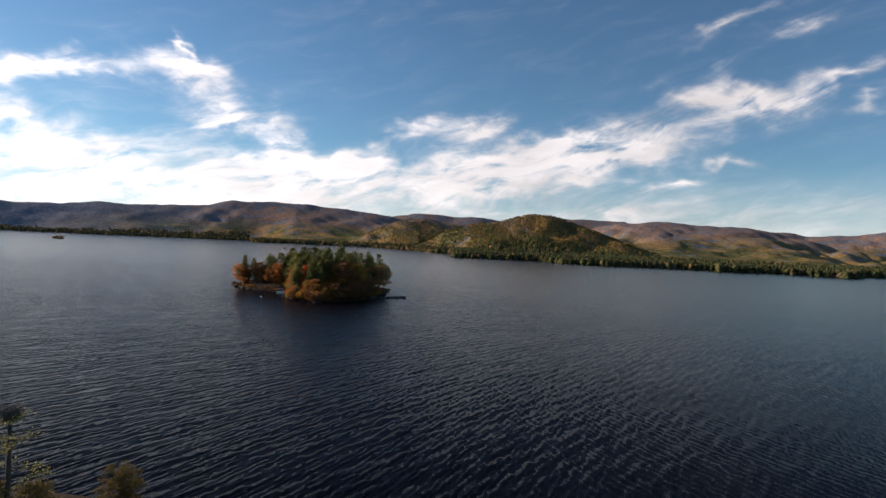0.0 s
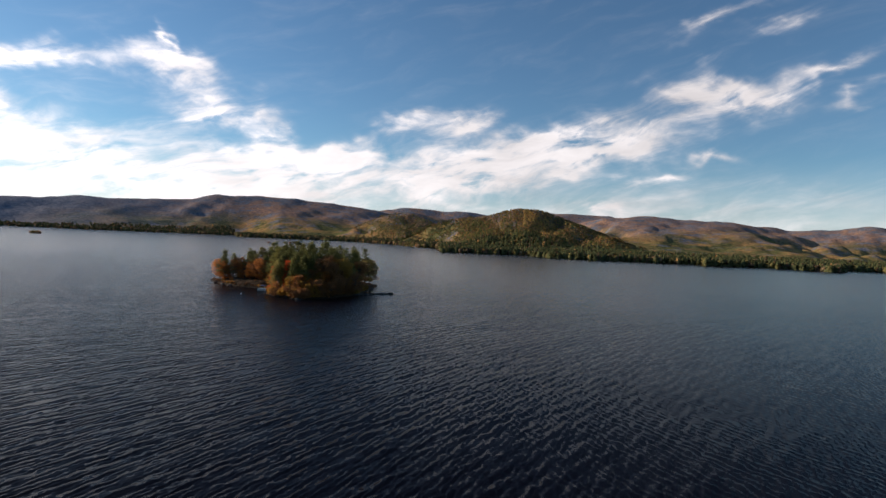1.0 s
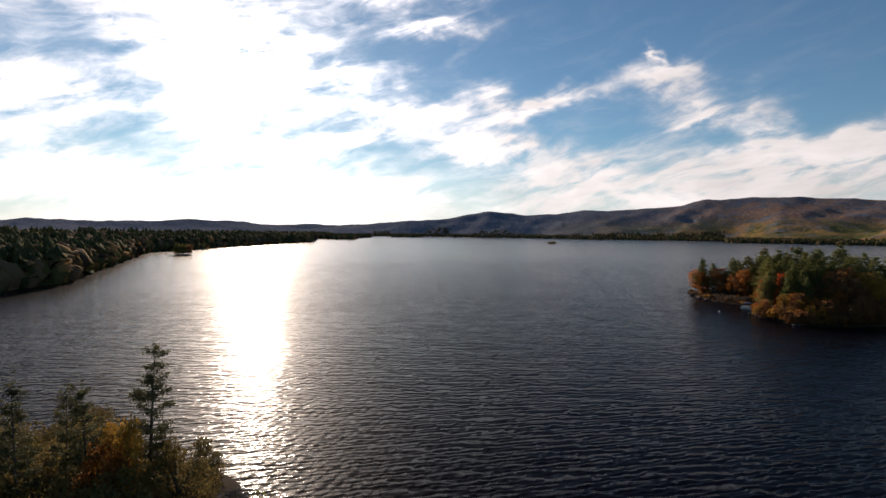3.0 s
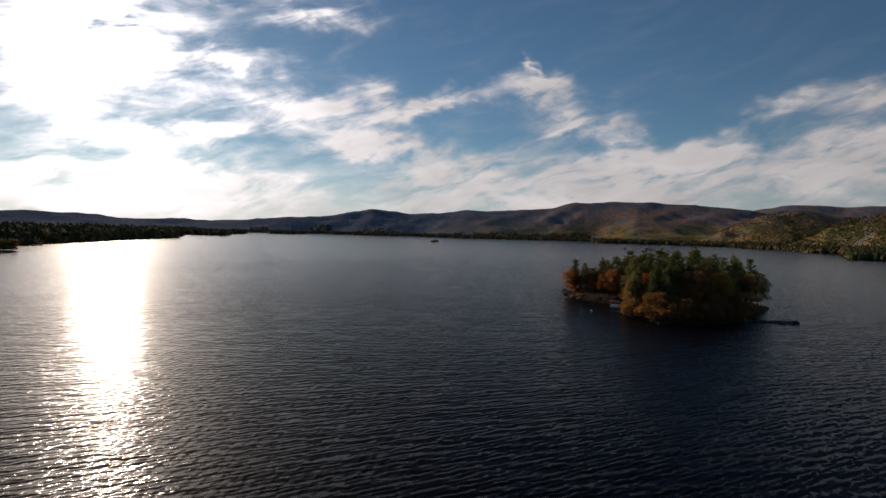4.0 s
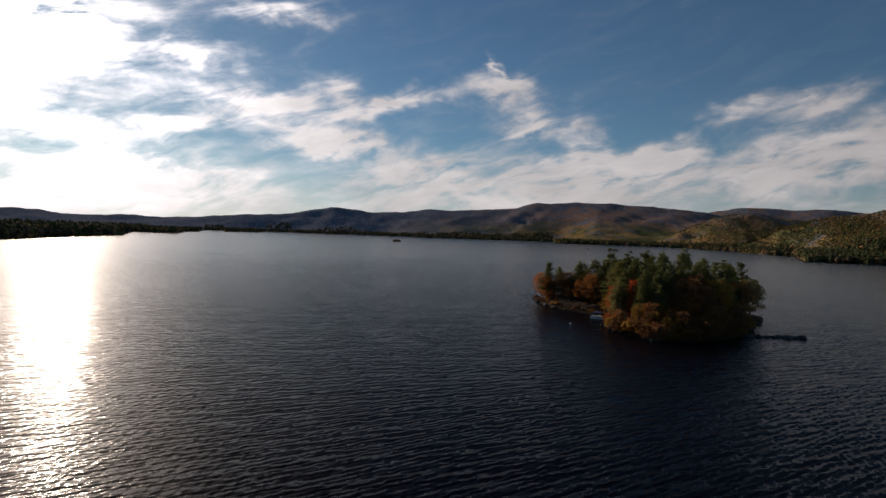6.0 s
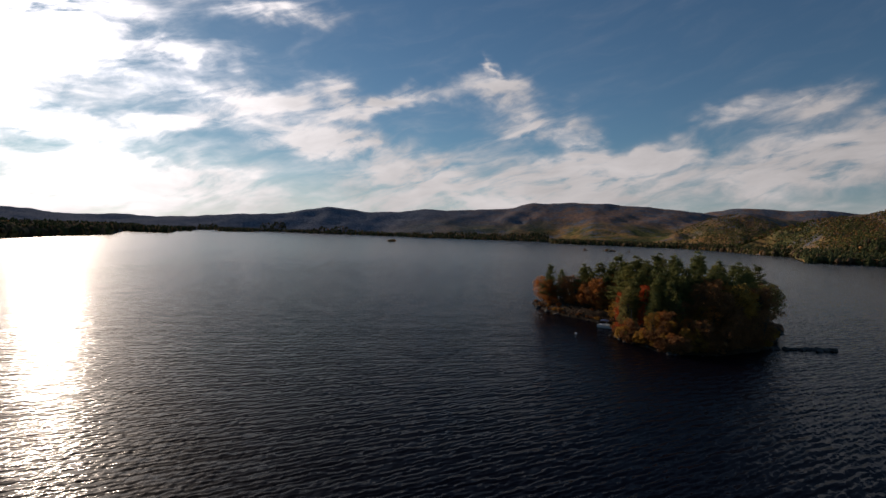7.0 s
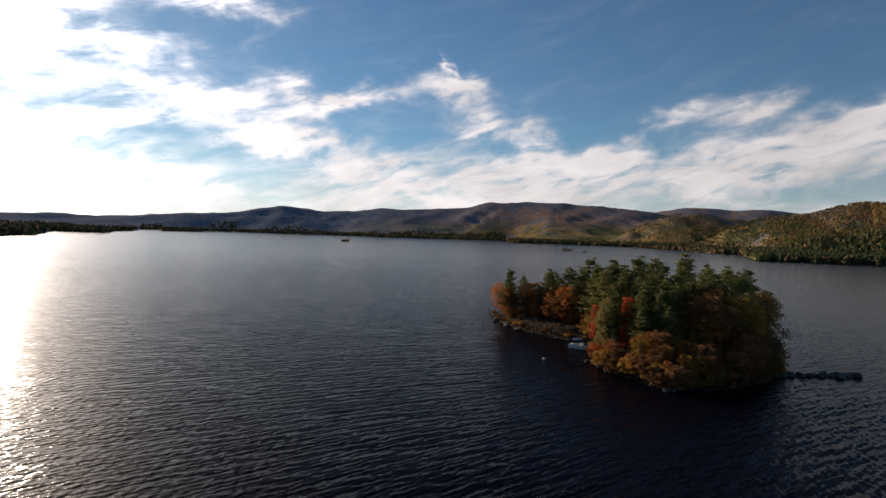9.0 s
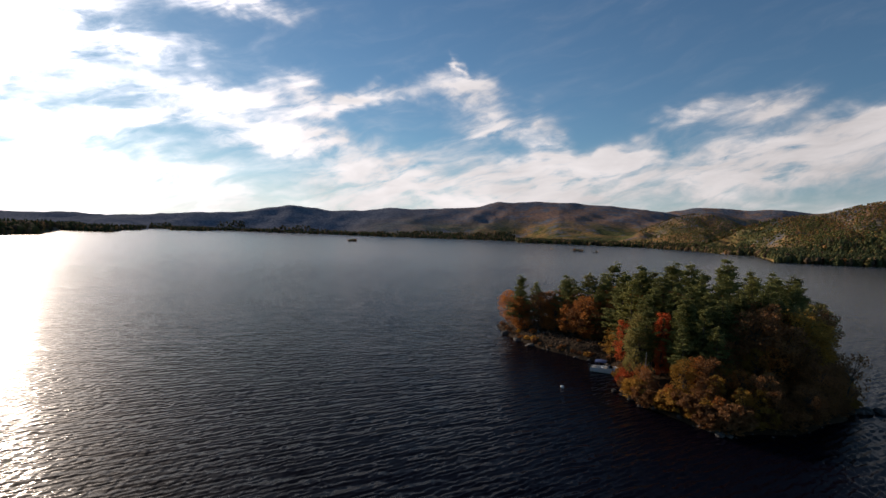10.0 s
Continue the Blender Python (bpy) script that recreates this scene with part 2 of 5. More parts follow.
def water_material():
    m, t, b = material("lake_water", 0.06)
    b.inputs["IOR"].default_value = 1.076
    murk = noise_tex(t, 0.02, 3)
    t.links.new(ramp(t, murk.outputs["Fac"], [(0.3, (0.0020, 0.0016, 0.0040)), (0.7, (0.0028, 0.0022, 0.0055))]), b.inputs["Base Color"])
    gust = noise_tex(t, 0.012, 3, 0.55, (1.0, 0.4, 1.0), 10)
    off = t.nodes.new("ShaderNodeVectorMath")
    off.operation = "DISTANCE"
    t.links.new(t.nodes.new("ShaderNodeTexCoord").outputs["Object"], off.inputs[0])
    off.inputs[1].default_value = (-45, 110, 0)
    open_water = math_node(t, "MULTIPLY_ADD", off.outputs["Value"], 1 / 700, -0.16, clamp=True)
    calm = math_node(t, "MULTIPLY_ADD", math_node(t, "POWER", open_water, 0.6), -0.86, 1.0)
    gain = math_node(t, "MULTIPLY_ADD", gust.outputs["Fac"], 1.0, 0.5)
    # wave trains: crest bearing, wavelength in metres, steepness, how ragged the crests run
    sx = sy = None
    trains = []
    tc = t.nodes.new("ShaderNodeTexCoord")
    for bearing, length, steep, ragged in ((54, 1.5, 0.110, 5.0), (-66, 1.25, 0.055, 6.0), (64, 0.8, 0.125, 5.0), (42, 2.6, 0.055, 5.0), (52, 6.0, 0.020, 9.0), (30, 12.0, 0.012, 8.0)):
        turn = t.nodes.new("ShaderNodeMapping")
        turn.inputs["Rotation"].default_value = (0, 0, radians(-bearing))
        t.links.new(tc.outputs["Object"], turn.inputs[0])
        w = t.nodes.new("ShaderNodeTexWave")
        w.bands_direction = "Y"
        w.inputs["Scale"].default_value = 0.31416 / length
        w.inputs["Distortion"].default_value = ragged
        w.inputs["Detail"].default_value = 2.0
        w.inputs["Detail Scale"].default_value = 1.8
        w.inputs["Detail Roughness"].default_value = 0.6
        t.links.new(turn.outputs[0], w.inputs["Vector"])
        group = noise_tex(t, 0.16 / length * 2, 2, 0.5, (0.5, 1.0, 1.0), bearing)
        amount = math_node(t, "MULTIPLY", math_node(t, "MULTIPLY_ADD", group.outputs["Fac"], 2.2, -0.35, clamp=True), gain)
        trains.append((bearing, math_node(t, "MULTIPLY", math_node(t, "MULTIPLY_ADD", math_node(t, "POWER", w.outputs["Fac"], 3.0), 2.6 * steep, -0.8 * steep), amount)))
    # broken ripples: scale, steepness, bearing, how long the crests run
    for scale, steep, bearing, run, detail in ((4.0, 0.28, 56, 0.35, 4), (4.0, 0.42, -34, 1.2, 3), (0.06, 0.04, 5, 0.3, 3), (0.5, 0.10, 44, 0.3, 3), (0.16, 0.06, 40, 0.3, 3)):
        n = noise_tex(t, scale, detail, 0.62, (run, 1.0, 1.0), bearing, 0.35)
        trains.append((bearing, math_node(t, "MULTIPLY_ADD", n.outputs["Fac"], steep, -0.5 * steep)))
    for bearing, slope in trains:
        sx = math_node(t, "MULTIPLY_ADD", slope, -math.sin(radians(bearing)), sx if sx is not None else 0.0)
        sy = math_node(t, "MULTIPLY_ADD", slope, math.cos(radians(bearing)), sy if sy is not None else 0.0)
    up = t.nodes.new("ShaderNodeCombineXYZ")
    t.links.new(math_node(t, "MULTIPLY", sx, calm), up.inputs[0])
    t.links.new(math_node(t, "MULTIPLY", sy, calm), up.inputs[1])
    up.inputs[2].default_value = 1.0
    unit = t.nodes.new("ShaderNodeVectorMath")
    unit.operation = "NORMALIZE"
    t.links.new(up.outputs[0], unit.inputs[0])
    t.links.new(unit.outputs[0], b.inputs["Normal"])
    # the finest wind ripples, too small to tell apart, spread the light wide
    b.inputs["Coat Weight"].default_value = 0.38
    b.inputs["Coat Roughness"].default_value = 0.46
    b.inputs["Coat IOR"].default_value = 1.10
    t.links.new(unit.outputs[0], b.inputs["Coat Normal"])
    t.links.new(math_node(t, "MULTIPLY_ADD", open_water, 0.05, 0.14), b.inputs["Roughness"])
    return m


def leaf_material(name, dark, bright, glow=0.42, rough=0.6):
    m, t, b = material(name, rough)
    b.inputs["Specular IOR Level"].default_value = 0.04
    geo = t.nodes.new("ShaderNodeNewGeometry")
    info = t.nodes.new("ShaderNodeObjectInfo")
    big = noise_tex(t, 0.45, 3)
    f = math_node(t, "MULTIPLY_ADD", geo.outputs["Random Per Island"], 0.55, math_node(t, "MULTIPLY_ADD", big.outputs["Fac"], 0.9, -0.25), clamp=True)
    col = mix_col(t, f, dark, bright)
    gain = math_node(t, "MULTIPLY_ADD", info.outputs["Random"], 0.5, 0.75)
    tone = t.nodes.new("ShaderNodeVectorMath")
    tone.operation = "SCALE"
    t.links.new(col, tone.inputs[0])
    t.links.new(gain, tone.inputs["Scale"])
    t.links.new(tone.outputs[0], b.inputs["Base Color"])
    tr = t.nodes.new("ShaderNodeBsdfTranslucent")
    t.links.new(tone.outputs[0], tr.inputs["Color"])
    mx = t.nodes.new("ShaderNodeMixShader")
    mx.inputs[0].default_value = glow
    t.links.new(b.outputs[0], mx.inputs[1])
    t.links.new(tr.outputs[0], mx.inputs[2])
    t.links.new(mx.outputs[0], t.nodes["Material Output"].inputs["Surface"])
    return m


def bark_material(name, dark, bright):
    m, t, b = material(name, 0.9)
    n = noise_tex(t, 3.0, 5, 0.6, (3, 3, 0.5))
    t.links.new(ramp(t, n.outputs["Fac"], [(0.3, dark), (0.7, bright)]), b.inputs["Base Color"])
    bump(t, b, n.outputs["Fac"], 0.6, 0.05)
    return m


def rock_material():
    m, t, b = material("granite", 0.85)
    a = noise_tex(t, 0.9, 6, 0.6)
    c = noise_tex(t, 9.0, 4, 0.6)
    info = t.nodes.new("ShaderNodeObjectInfo")
    base = ramp(t, a.outputs["Fac"], [(0.25, (0.022, 0.020, 0.018)), (0.55, (0.065, 0.060, 0.053)), (0.8, (0.18, 0.168, 0.15))])
    col = mix_col(t, 0.35, base, ramp(t, c.outputs["Fac"], [(0.35, (0.02, 0.02, 0.018)), (0.7, (0.16, 0.15, 0.14))]))
    gain = t.nodes.new("ShaderNodeVectorMath")
    gain.operation = "SCALE"
    t.links.new(col, gain.inputs[0])
    t.links.new(math_node(t, "MULTIPLY_ADD", info.outputs["Random"], 0.7, 0.6), gain.inputs["Scale"])
    t.links.new(gain.outputs[0], b.inputs["Base Color"])
    bump(t, b, a.outputs["Fac"], 0.7, 0.15)
    return m


def soil_material():
    m, t, b = material("leaf_litter", 0.95)
    b.inputs["Specular IOR Level"].default_value = 0.05
    a = noise_tex(t, 0.35, 5, 0.6)
    c = noise_tex(t, 4.0, 5, 0.65)
    base = ramp(t, a.outputs["Fac"], [(0.3, (0.022, 0.016, 0.011)), (0.5, (0.050, 0.033, 0.020)), (0.72, (0.080, 0.060, 0.036))])
    t.links.new(mix_col(t, 0.4, base, ramp(t, c.outputs["Fac"], [(0.3, (0.010, 0.009, 0.007)), (0.7, (0.080, 0.050, 0.028))])), b.inputs["Base Color"])
    bump(t, b, c.outputs["Fac"], 0.8, 0.12)
    return m


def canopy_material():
    """Closed canopy seen from far: crowns as cells, evergreen and autumn stands in patches, barer woods and painted
    haze on the far ranges.
    """
    m, t, b = material("forest_canopy", 0.95)
    b.inputs["Specular IOR Level"].default_value = 0.0
    tc = t.nodes.new("ShaderNodeTexCoord")
    v = t.nodes.new("ShaderNodeTexVoronoi")
    v.inputs["Scale"].default_value = 1.0 / 11.0
    t.links.new(tc.outputs["Object"], v.inputs["Vector"])
    pick = t.nodes.new("ShaderNodeSeparateColor")
    t.links.new(v.outputs["Color"], pick.inputs[0])
    green = ramp(t, pick.outputs[0], [(0.0, (0.053, 0.064, 0.030)), (0.5, (0.094, 0.099, 0.042)), (1.0, (0.164, 0.147, 0.061))])
    warm = ramp(t, pick.outputs[1], [(0.0, (0.195, 0.117, 0.062)), (0.4, (0.332, 0.179, 0.078)), (0.75, (0.410, 0.240, 0.091)), (1.0, (0.273, 0.215, 0.086))])
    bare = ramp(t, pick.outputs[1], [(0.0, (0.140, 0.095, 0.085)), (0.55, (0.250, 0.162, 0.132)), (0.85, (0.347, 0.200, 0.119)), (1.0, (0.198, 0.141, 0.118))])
    hazy_spruce = ramp(t, pick.outputs[0], [(0.0, (0.078, 0.094, 0.117)), (0.6, (0.137, 0.153, 0.182)), (1.0, (0.208, 0.202, 0.221))])
    place = t.nodes.new("ShaderNodeSeparateXYZ")
    t.links.new(tc.outputs["Object"], place.inputs[0])
    wide = noise_tex(t, 0.0022, 5, 0.6)
    stand = noise_tex(t, 0.0045, 7, 0.66)
    spot = noise_tex(t, 0.011, 6, 0.7)
    spread = math_node(t, "MULTIPLY", math_node(t, "SUBTRACT", pick.outputs[2], 0.5), 0.45)
    # low ground: evergreen and golden stands; slopes: bare hardwoods, mauve-brown partly for haze; crests and hollows:
    # spruce, blued for haze
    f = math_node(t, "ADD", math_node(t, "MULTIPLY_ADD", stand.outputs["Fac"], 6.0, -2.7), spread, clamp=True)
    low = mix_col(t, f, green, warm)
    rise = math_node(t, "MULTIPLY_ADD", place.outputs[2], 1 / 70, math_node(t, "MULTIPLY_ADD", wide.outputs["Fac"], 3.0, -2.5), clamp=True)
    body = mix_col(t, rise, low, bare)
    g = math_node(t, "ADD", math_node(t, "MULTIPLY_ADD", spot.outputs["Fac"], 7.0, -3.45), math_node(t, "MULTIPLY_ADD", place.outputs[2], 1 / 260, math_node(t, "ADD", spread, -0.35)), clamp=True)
    body = mix_col(t, g, body, hazy_spruce)
    # blue-grey painted over the far western hills to stand for haze
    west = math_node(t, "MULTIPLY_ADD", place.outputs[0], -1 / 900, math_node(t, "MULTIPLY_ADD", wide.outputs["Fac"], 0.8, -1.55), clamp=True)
    haze_blue = ramp(t, pick.outputs[0], [(0.0, (0.110, 0.125, 0.155)), (0.6, (0.170, 0.185, 0.220)), (1.0, (0.230, 0.230, 0.255))])
    t.links.new(mix_col(t, west, body, haze_blue), b.inputs["Base Color"])
    bump(t, b, math_node(t, "SUBTRACT", 1.0, v.outputs["Distance"]), 0.3, 4.0)
    return m


def plain(name, col, rough=0.5, metal=0.0):
    m, t, b = material(name, rough)
    n = noise_tex(t, 6.0, 4)
    lo = tuple(c * 0.85 for c in col)
    t.links.new(ramp(t, n.outputs["Fac"], [(0.3, lo), (0.7, col)]), b.inputs["Base Color"])
    b.inputs["Metallic"].default_value = metal
    return m


M_WATER = water_material()
M_NEEDLE = leaf_material("pine_needles", (0.110, 0.125, 0.048), (0.290, 0.285, 0.100), 0.52)
M_NEEDLE_OLIVE = leaf_material("pine_needles_olive", (0.131, 0.134, 0.047), (0.321, 0.296, 0.095), 0.52)
M_RUST = leaf_material("rust_leaves", (0.260, 0.100, 0.032), (0.580, 0.235, 0.066), 0.55)
M_RED = leaf_material("red_leaves", (0.420, 0.080, 0.034), (0.720, 0.190, 0.065), 0.5)
M_GOLD = leaf_material("gold_leaves", (0.260, 0.145, 0.036), (0.560, 0.305, 0.066), 0.55)
M_OLIVE = leaf_material("olive_leaves", (0.134, 0.123, 0.045), (0.325, 0.258, 0.087), 0.55)
M_BROWN = leaf_material("brown_leaves", (0.170, 0.086, 0.042), (0.410, 0.195, 0.080), 0.55)
# headland needles and oak leaves: backlit shade is put into the darker colours
M_BACKLIT_NEEDLE = leaf_material("backlit_needles", (0.055, 0.055, 0.028), (0.130, 0.125, 0.055), 0.4)
M_BACKLIT_OAK = leaf_material("backlit_oak_leaves", (0.100, 0.078, 0.030), (0.260, 0.185, 0.065), 0.45)
M_AMBER = leaf_material("amber_leaves", (0.22, 0.115, 0.025), (0.52, 0.290, 0.055))
M_BARK = bark_material("pine_bark", (0.035, 0.028, 0.022), (0.12, 0.095, 0.075))
M_PALE_BARK = bark_material("birch_bark", (0.12, 0.11, 0.10), (0.42, 0.40, 0.37))
M_ROCK = rock_material()
M_SOIL = soil_material()
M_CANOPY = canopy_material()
M_HULL = plain("white_gelcoat", (0.86, 0.86, 0.84), 0.22)
M_CANVAS = plain("blue_canvas", (0.035, 0.075, 0.20), 0.8)
M_DARK = plain("dark_plastic", (0.02, 0.02, 0.022), 0.4)
M_SEAT = plain("pale_vinyl", (0.66, 0.65, 0.62), 0.6)
M_STEEL = plain("steel_tube", (0.55, 0.55, 0.56), 0.25, 1.0)
M_GLASS = plain("smoked_windshield", (0.03, 0.035, 0.04), 0.08)
M_GRASS = leaf_material("dry_grass", (0.085, 0.060, 0.045), (0.190, 0.130, 0.090), 0.3)
M_STICKS = bark_material("dead_sticks", (0.05, 0.042, 0.035), (0.17, 0.145, 0.12))


# ---------------------------------------------------------------- mesh helpers
def mesh_from(name, verts, faces, mats, smooth=False, mat_index=None):
    me = bpy.data.meshes.new(name)
    verts = np.asarray(verts, dtype=np.float32)
    faces = np.asarray(faces, dtype=np.int32)
    n, k = faces.shape
    me.vertices.add(len(verts))
    me.vertices.foreach_set("co", verts.ravel())
    me.loops.add(n * k)
    me.loops.foreach_set("vertex_index", faces.ravel())
    me.polygons.add(n)
    me.polygons.foreach_set("loop_start", np.arange(0, n * k, k, dtype=np.int32))
    me.polygons.foreach_set("loop_total", np.full(n, k, dtype=np.int32))
    for m in mats:
        me.materials.append(m)
    if mat_index is not None:
        me.polygons.foreach_set("material_index", np.asarray(mat_index, dtype=np.int32))
    me.polygons.foreach_set("use_smooth", np.full(n, smooth))
    me.update(calc_edges=True)
    return me


def part(name, data, parent, label=""):
    """A mesh object under a thing; data is a mesh or a bmesh with a material."""
    ob = new(name, data)
    ob.parent = parent
    if label:
        tagged(ob, label)
    return ob


def from_bm(name, bm, mat, smooth=False):
    me = bpy.data.meshes.new(name)
    bm.to_mesh(me)
    bm.free()
    me.materials.append(mat)
    if smooth:
        me.polygons.foreach_set("use_smooth", np.full(len(me.polygons), True))
    return me


def tube(points, radii, sides, verts, faces):
    """Adds a tapered tube through points to the lists (quads)."""
    base = len(verts)
    pts = [Vector(p) for p in points]
    for i, p in enumerate(pts):
        d = (pts[min(i + 1, len(pts) - 1)] - pts[max(i - 1, 0)]).normalized()
        u = d.cross(Vector((0.31, 0.95, 0.05))).normalized()
        w = d.cross(u)
        for s in range(sides):
            a = 2 * math.pi * s / sides
            verts.append(p + (u * math.cos(a) + w * math.sin(a)) * radii[i])
    for i in range(len(pts) - 1):
        for s in range(sides):
            a, b2 = base + i * sides + s, base + i * sides + (s + 1) % sides
            faces.append((a, b2, b2 + sides, a + sides))


def leaf_quads(centres, sizes, rng, flat=0.0):
    """Quads of random turn round centres; flat: how far they lie level."""
    n = len(centres)
    nrm = rng.normal(size=(n, 3))
    nrm[:, 2] = np.abs(nrm[:, 2]) + flat
    nrm /= np.linalg.norm(nrm, axis=1)[:, None]
    ref = rng.normal(size=(n, 3))
    u = np.cross(nrm, ref)
    u /= np.linalg.norm(u, axis=1)[:, None]
    w = np.cross(nrm, u)
    sz = np.asarray(sizes)[:, None]
    asp = rng.uniform(0.45, 0.9, size=(n, 1))
    lift = rng.uniform(-0.25, 0.25, size=(n, 1)) * sz * nrm
    v = np.stack([centres - u * sz, centres - w * sz * asp + lift, centres + u * sz, centres + w * sz * asp - lift], 1).reshape(-1, 3)
    f = np.arange(4 * n).reshape(-1, 4)
    return v, f


def wood_mesh(name, branches, mat):
    verts, faces = [], []
    for pts, rad, sides in branches:
        tube(pts, rad, sides, verts, faces)
    return mesh_from(name, [tuple(v) for v in verts], faces, [mat], smooth=True)


def tree_thing(name, wood, crown, label, category="tree", group=""):
    root = new(name)
    part("trunk", wood, root)
    if crown is not None:
        part("crown", crown, root)
    return tagged(root, label, category, group)


def pine_meshes(seed, height, spread, bare, mat, dens=1.0, sparse=0.0, fine=1.0):
    """White pine: whorls of level limbs with needle sprays, uneven and gappy."""
    rng = np.random.default_rng(seed)
    lean = rng.normal(0, 0.02, 2)
    bend = rng.normal(0, 0.25, 2)

    def stem(z):
        q = z / height
        return Vector((lean[0] * z + bend[0] * math.sin(q * 3), lean[1] * z + bend[1] * math.sin(q * 2.6), z))
    r0 = 0.011 * height + 0.06
    zs = np.linspace(-0.6, height * 0.985, 12)
    branches = [([stem(z) for z in zs], [max(r0 * (1 - max(z, 0) / height) ** 0.85, 0.02) for z in zs], 7)]
    cen, siz = [], []
    z = height * bare
    while z < height * 0.97:
        q = (z / height - bare) / (1 - bare)
        prof = spread * (0.04 + 0.96 * (1 - q) ** 1.05) * (0.6 + 0.4 * min(1, q * 4)) + 0.3
        k = rng.integers(4, 7)
        a0 = rng.uniform(0, 6.28)
        for i in range(k):
            if rng.random() < 0.12 + sparse:
                continue
            a = a0 + i * 6.283 / k + rng.normal(0, 0.25)
            L = prof * rng.uniform(0.5, 1.35)
            rise = rng.uniform(0.0, 0.3) + 0.75 * q * q
            o = stem(z + rng.uniform(-0.3, 0.3))
            pts = [o + Vector((math.cos(a) * L * s, math.sin(a) * L * s, L * (rise * s * s - 0.08 * s))) for s in (0, 0.35, 0.7, 1.0)]
            branches.append((pts, [0.05 * L / 2.5 + 0.015, 0.035, 0.022, 0.008], 3))
            m = max(3, int(L * 5.2 * dens))
            for _ in range(m):
                s = rng.uniform(0.3, 1.03) ** 0.8
                j = min(2, int(s * 3))
                p = pts[j].lerp(pts[j + 1], s * 3 - j) if s < 1 else pts[3]
                side = rng.normal(0, 0.24 * L * (1.15 - 0.5 * s))
                c = np.array([p.x - math.sin(a) * side, p.y + math.cos(a) * side, p.z + rng.normal(0.06, 0.07)])
                nn = rng.integers(6, 10)
                cen.append(c + rng.normal(0, 1, (nn, 3)) * (0.26, 0.26, 0.09) * (0.55 + 0.45 * fine))
                siz.append(rng.uniform(0.13, 0.29, nn) * fine)
        z += rng.uniform(0.6, 1.15) * (0.65 + 0.35 * (1 - q)) * height / 17
    tip = stem(height)
    cen.append(np.array(tip) + rng.normal(0, 1, (14, 3)) * (0.18, 0.18, 0.45))
    siz.append(rng.uniform(0.12, 0.25, 14))
    v, f = leaf_quads(np.concatenate(cen), np.concatenate(siz), rng, 0.7)
    return wood_mesh("pine_wood", branches, M_BARK), mesh_from("pine_crown", v, f, [mat])


def broadleaf_meshes(seed, height, radius, mat, lumps=48, leaves=50, foot=0.22, bark=None, thin=1.0, fine=1.0):
    """Broadleaf tree: forked limbs with clumps of leaves at their ends."""
    rng = np.random.default_rng(seed)
    branches, cen, siz = [], [], []
    fork = height * rng.uniform(0.25, 0.4)
    lean = rng.normal(0, 0.08, 2)
    top = Vector((lean[0] * height, lean[1] * height, height * 0.9))
    fk = Vector((lean[0] * fork, lean[1] * fork, fork))
    branches.append(([Vector((0, 0, -0.5)), fk * 0.5, fk, fk.lerp(top, 0.5), top], [0.014 * height + 0.05, 0.012 * height + 0.03, 0.010 * height + 0.02, 0.05, 0.02], 6))
    for i in range(lumps):
        a = rng.uniform(0, 6.283)
        h = rng.uniform(foot, 0.97)
        q = (h - foot) / (1 - foot)
        rr = radius * (0.45 + 0.75 * math.sin(math.pi * min(1, 0.18 + q * 0.78))) * rng.uniform(0.35, 1.0)
        end = Vector((lean[0] * height * h + math.cos(a) * rr, lean[1] * height * h + math.sin(a) * rr, height * h))
        o = fk.lerp(top, max(0.0, min(0.85, (h * height - fork) / height - 0.1))) if h * height > fork else fk * max(0.25, h * 0.8)
        mid = o.lerp(end, 0.55) + Vector((0, 0, 0.12 * rr))
        branches.append(([o, mid, end], [0.045 + 0.004 * height, 0.03, 0.01], 3))
        n = int(leaves * rng.uniform(0.5, 1.3) * thin)
        rad = radius * rng.uniform(0.2, 0.36)
        d = rng.normal(size=(n, 3))
        d /= np.linalg.norm(d, axis=1)[:, None]
        d *= (rad * rng.uniform(0.35, 1.0, n) ** 0.5)[:, None] * (1, 1, 0.72)
        cen.append(np.array(end) + d)
        siz.append(rng.uniform(0.14, 0.32, n) * fine)
    v, f = leaf_quads(np.concatenate(cen), np.concatenate(siz), rng, 0.2)
    return wood_mesh("broadleaf_wood", branches, bark or M_BARK), mesh_from("broadleaf_crown", v, f, [mat])


def smooth01(x):
    x = np.clip(x, 0, 1)
    return x * x * (3 - 2 * x)


def fbm(x, y, scale, octaves=4, seed=0.0):
    return noise.fractal(Vector((x / scale + seed, y / scale - seed, seed)), 1.0, 2.0, octaves)


# ---------------------------------------------------------------- lake
def lake_axis(lo, hi, step, far):
    fine = np.arange(lo, hi + step * 0.5, step)
    grow = step * np.cumsum(1.16 ** np.arange(1, 80))
    grow = np.append(grow[grow < far * 0.96], far)
    return np.concatenate([lo - grow[::-1], fine, hi + grow])


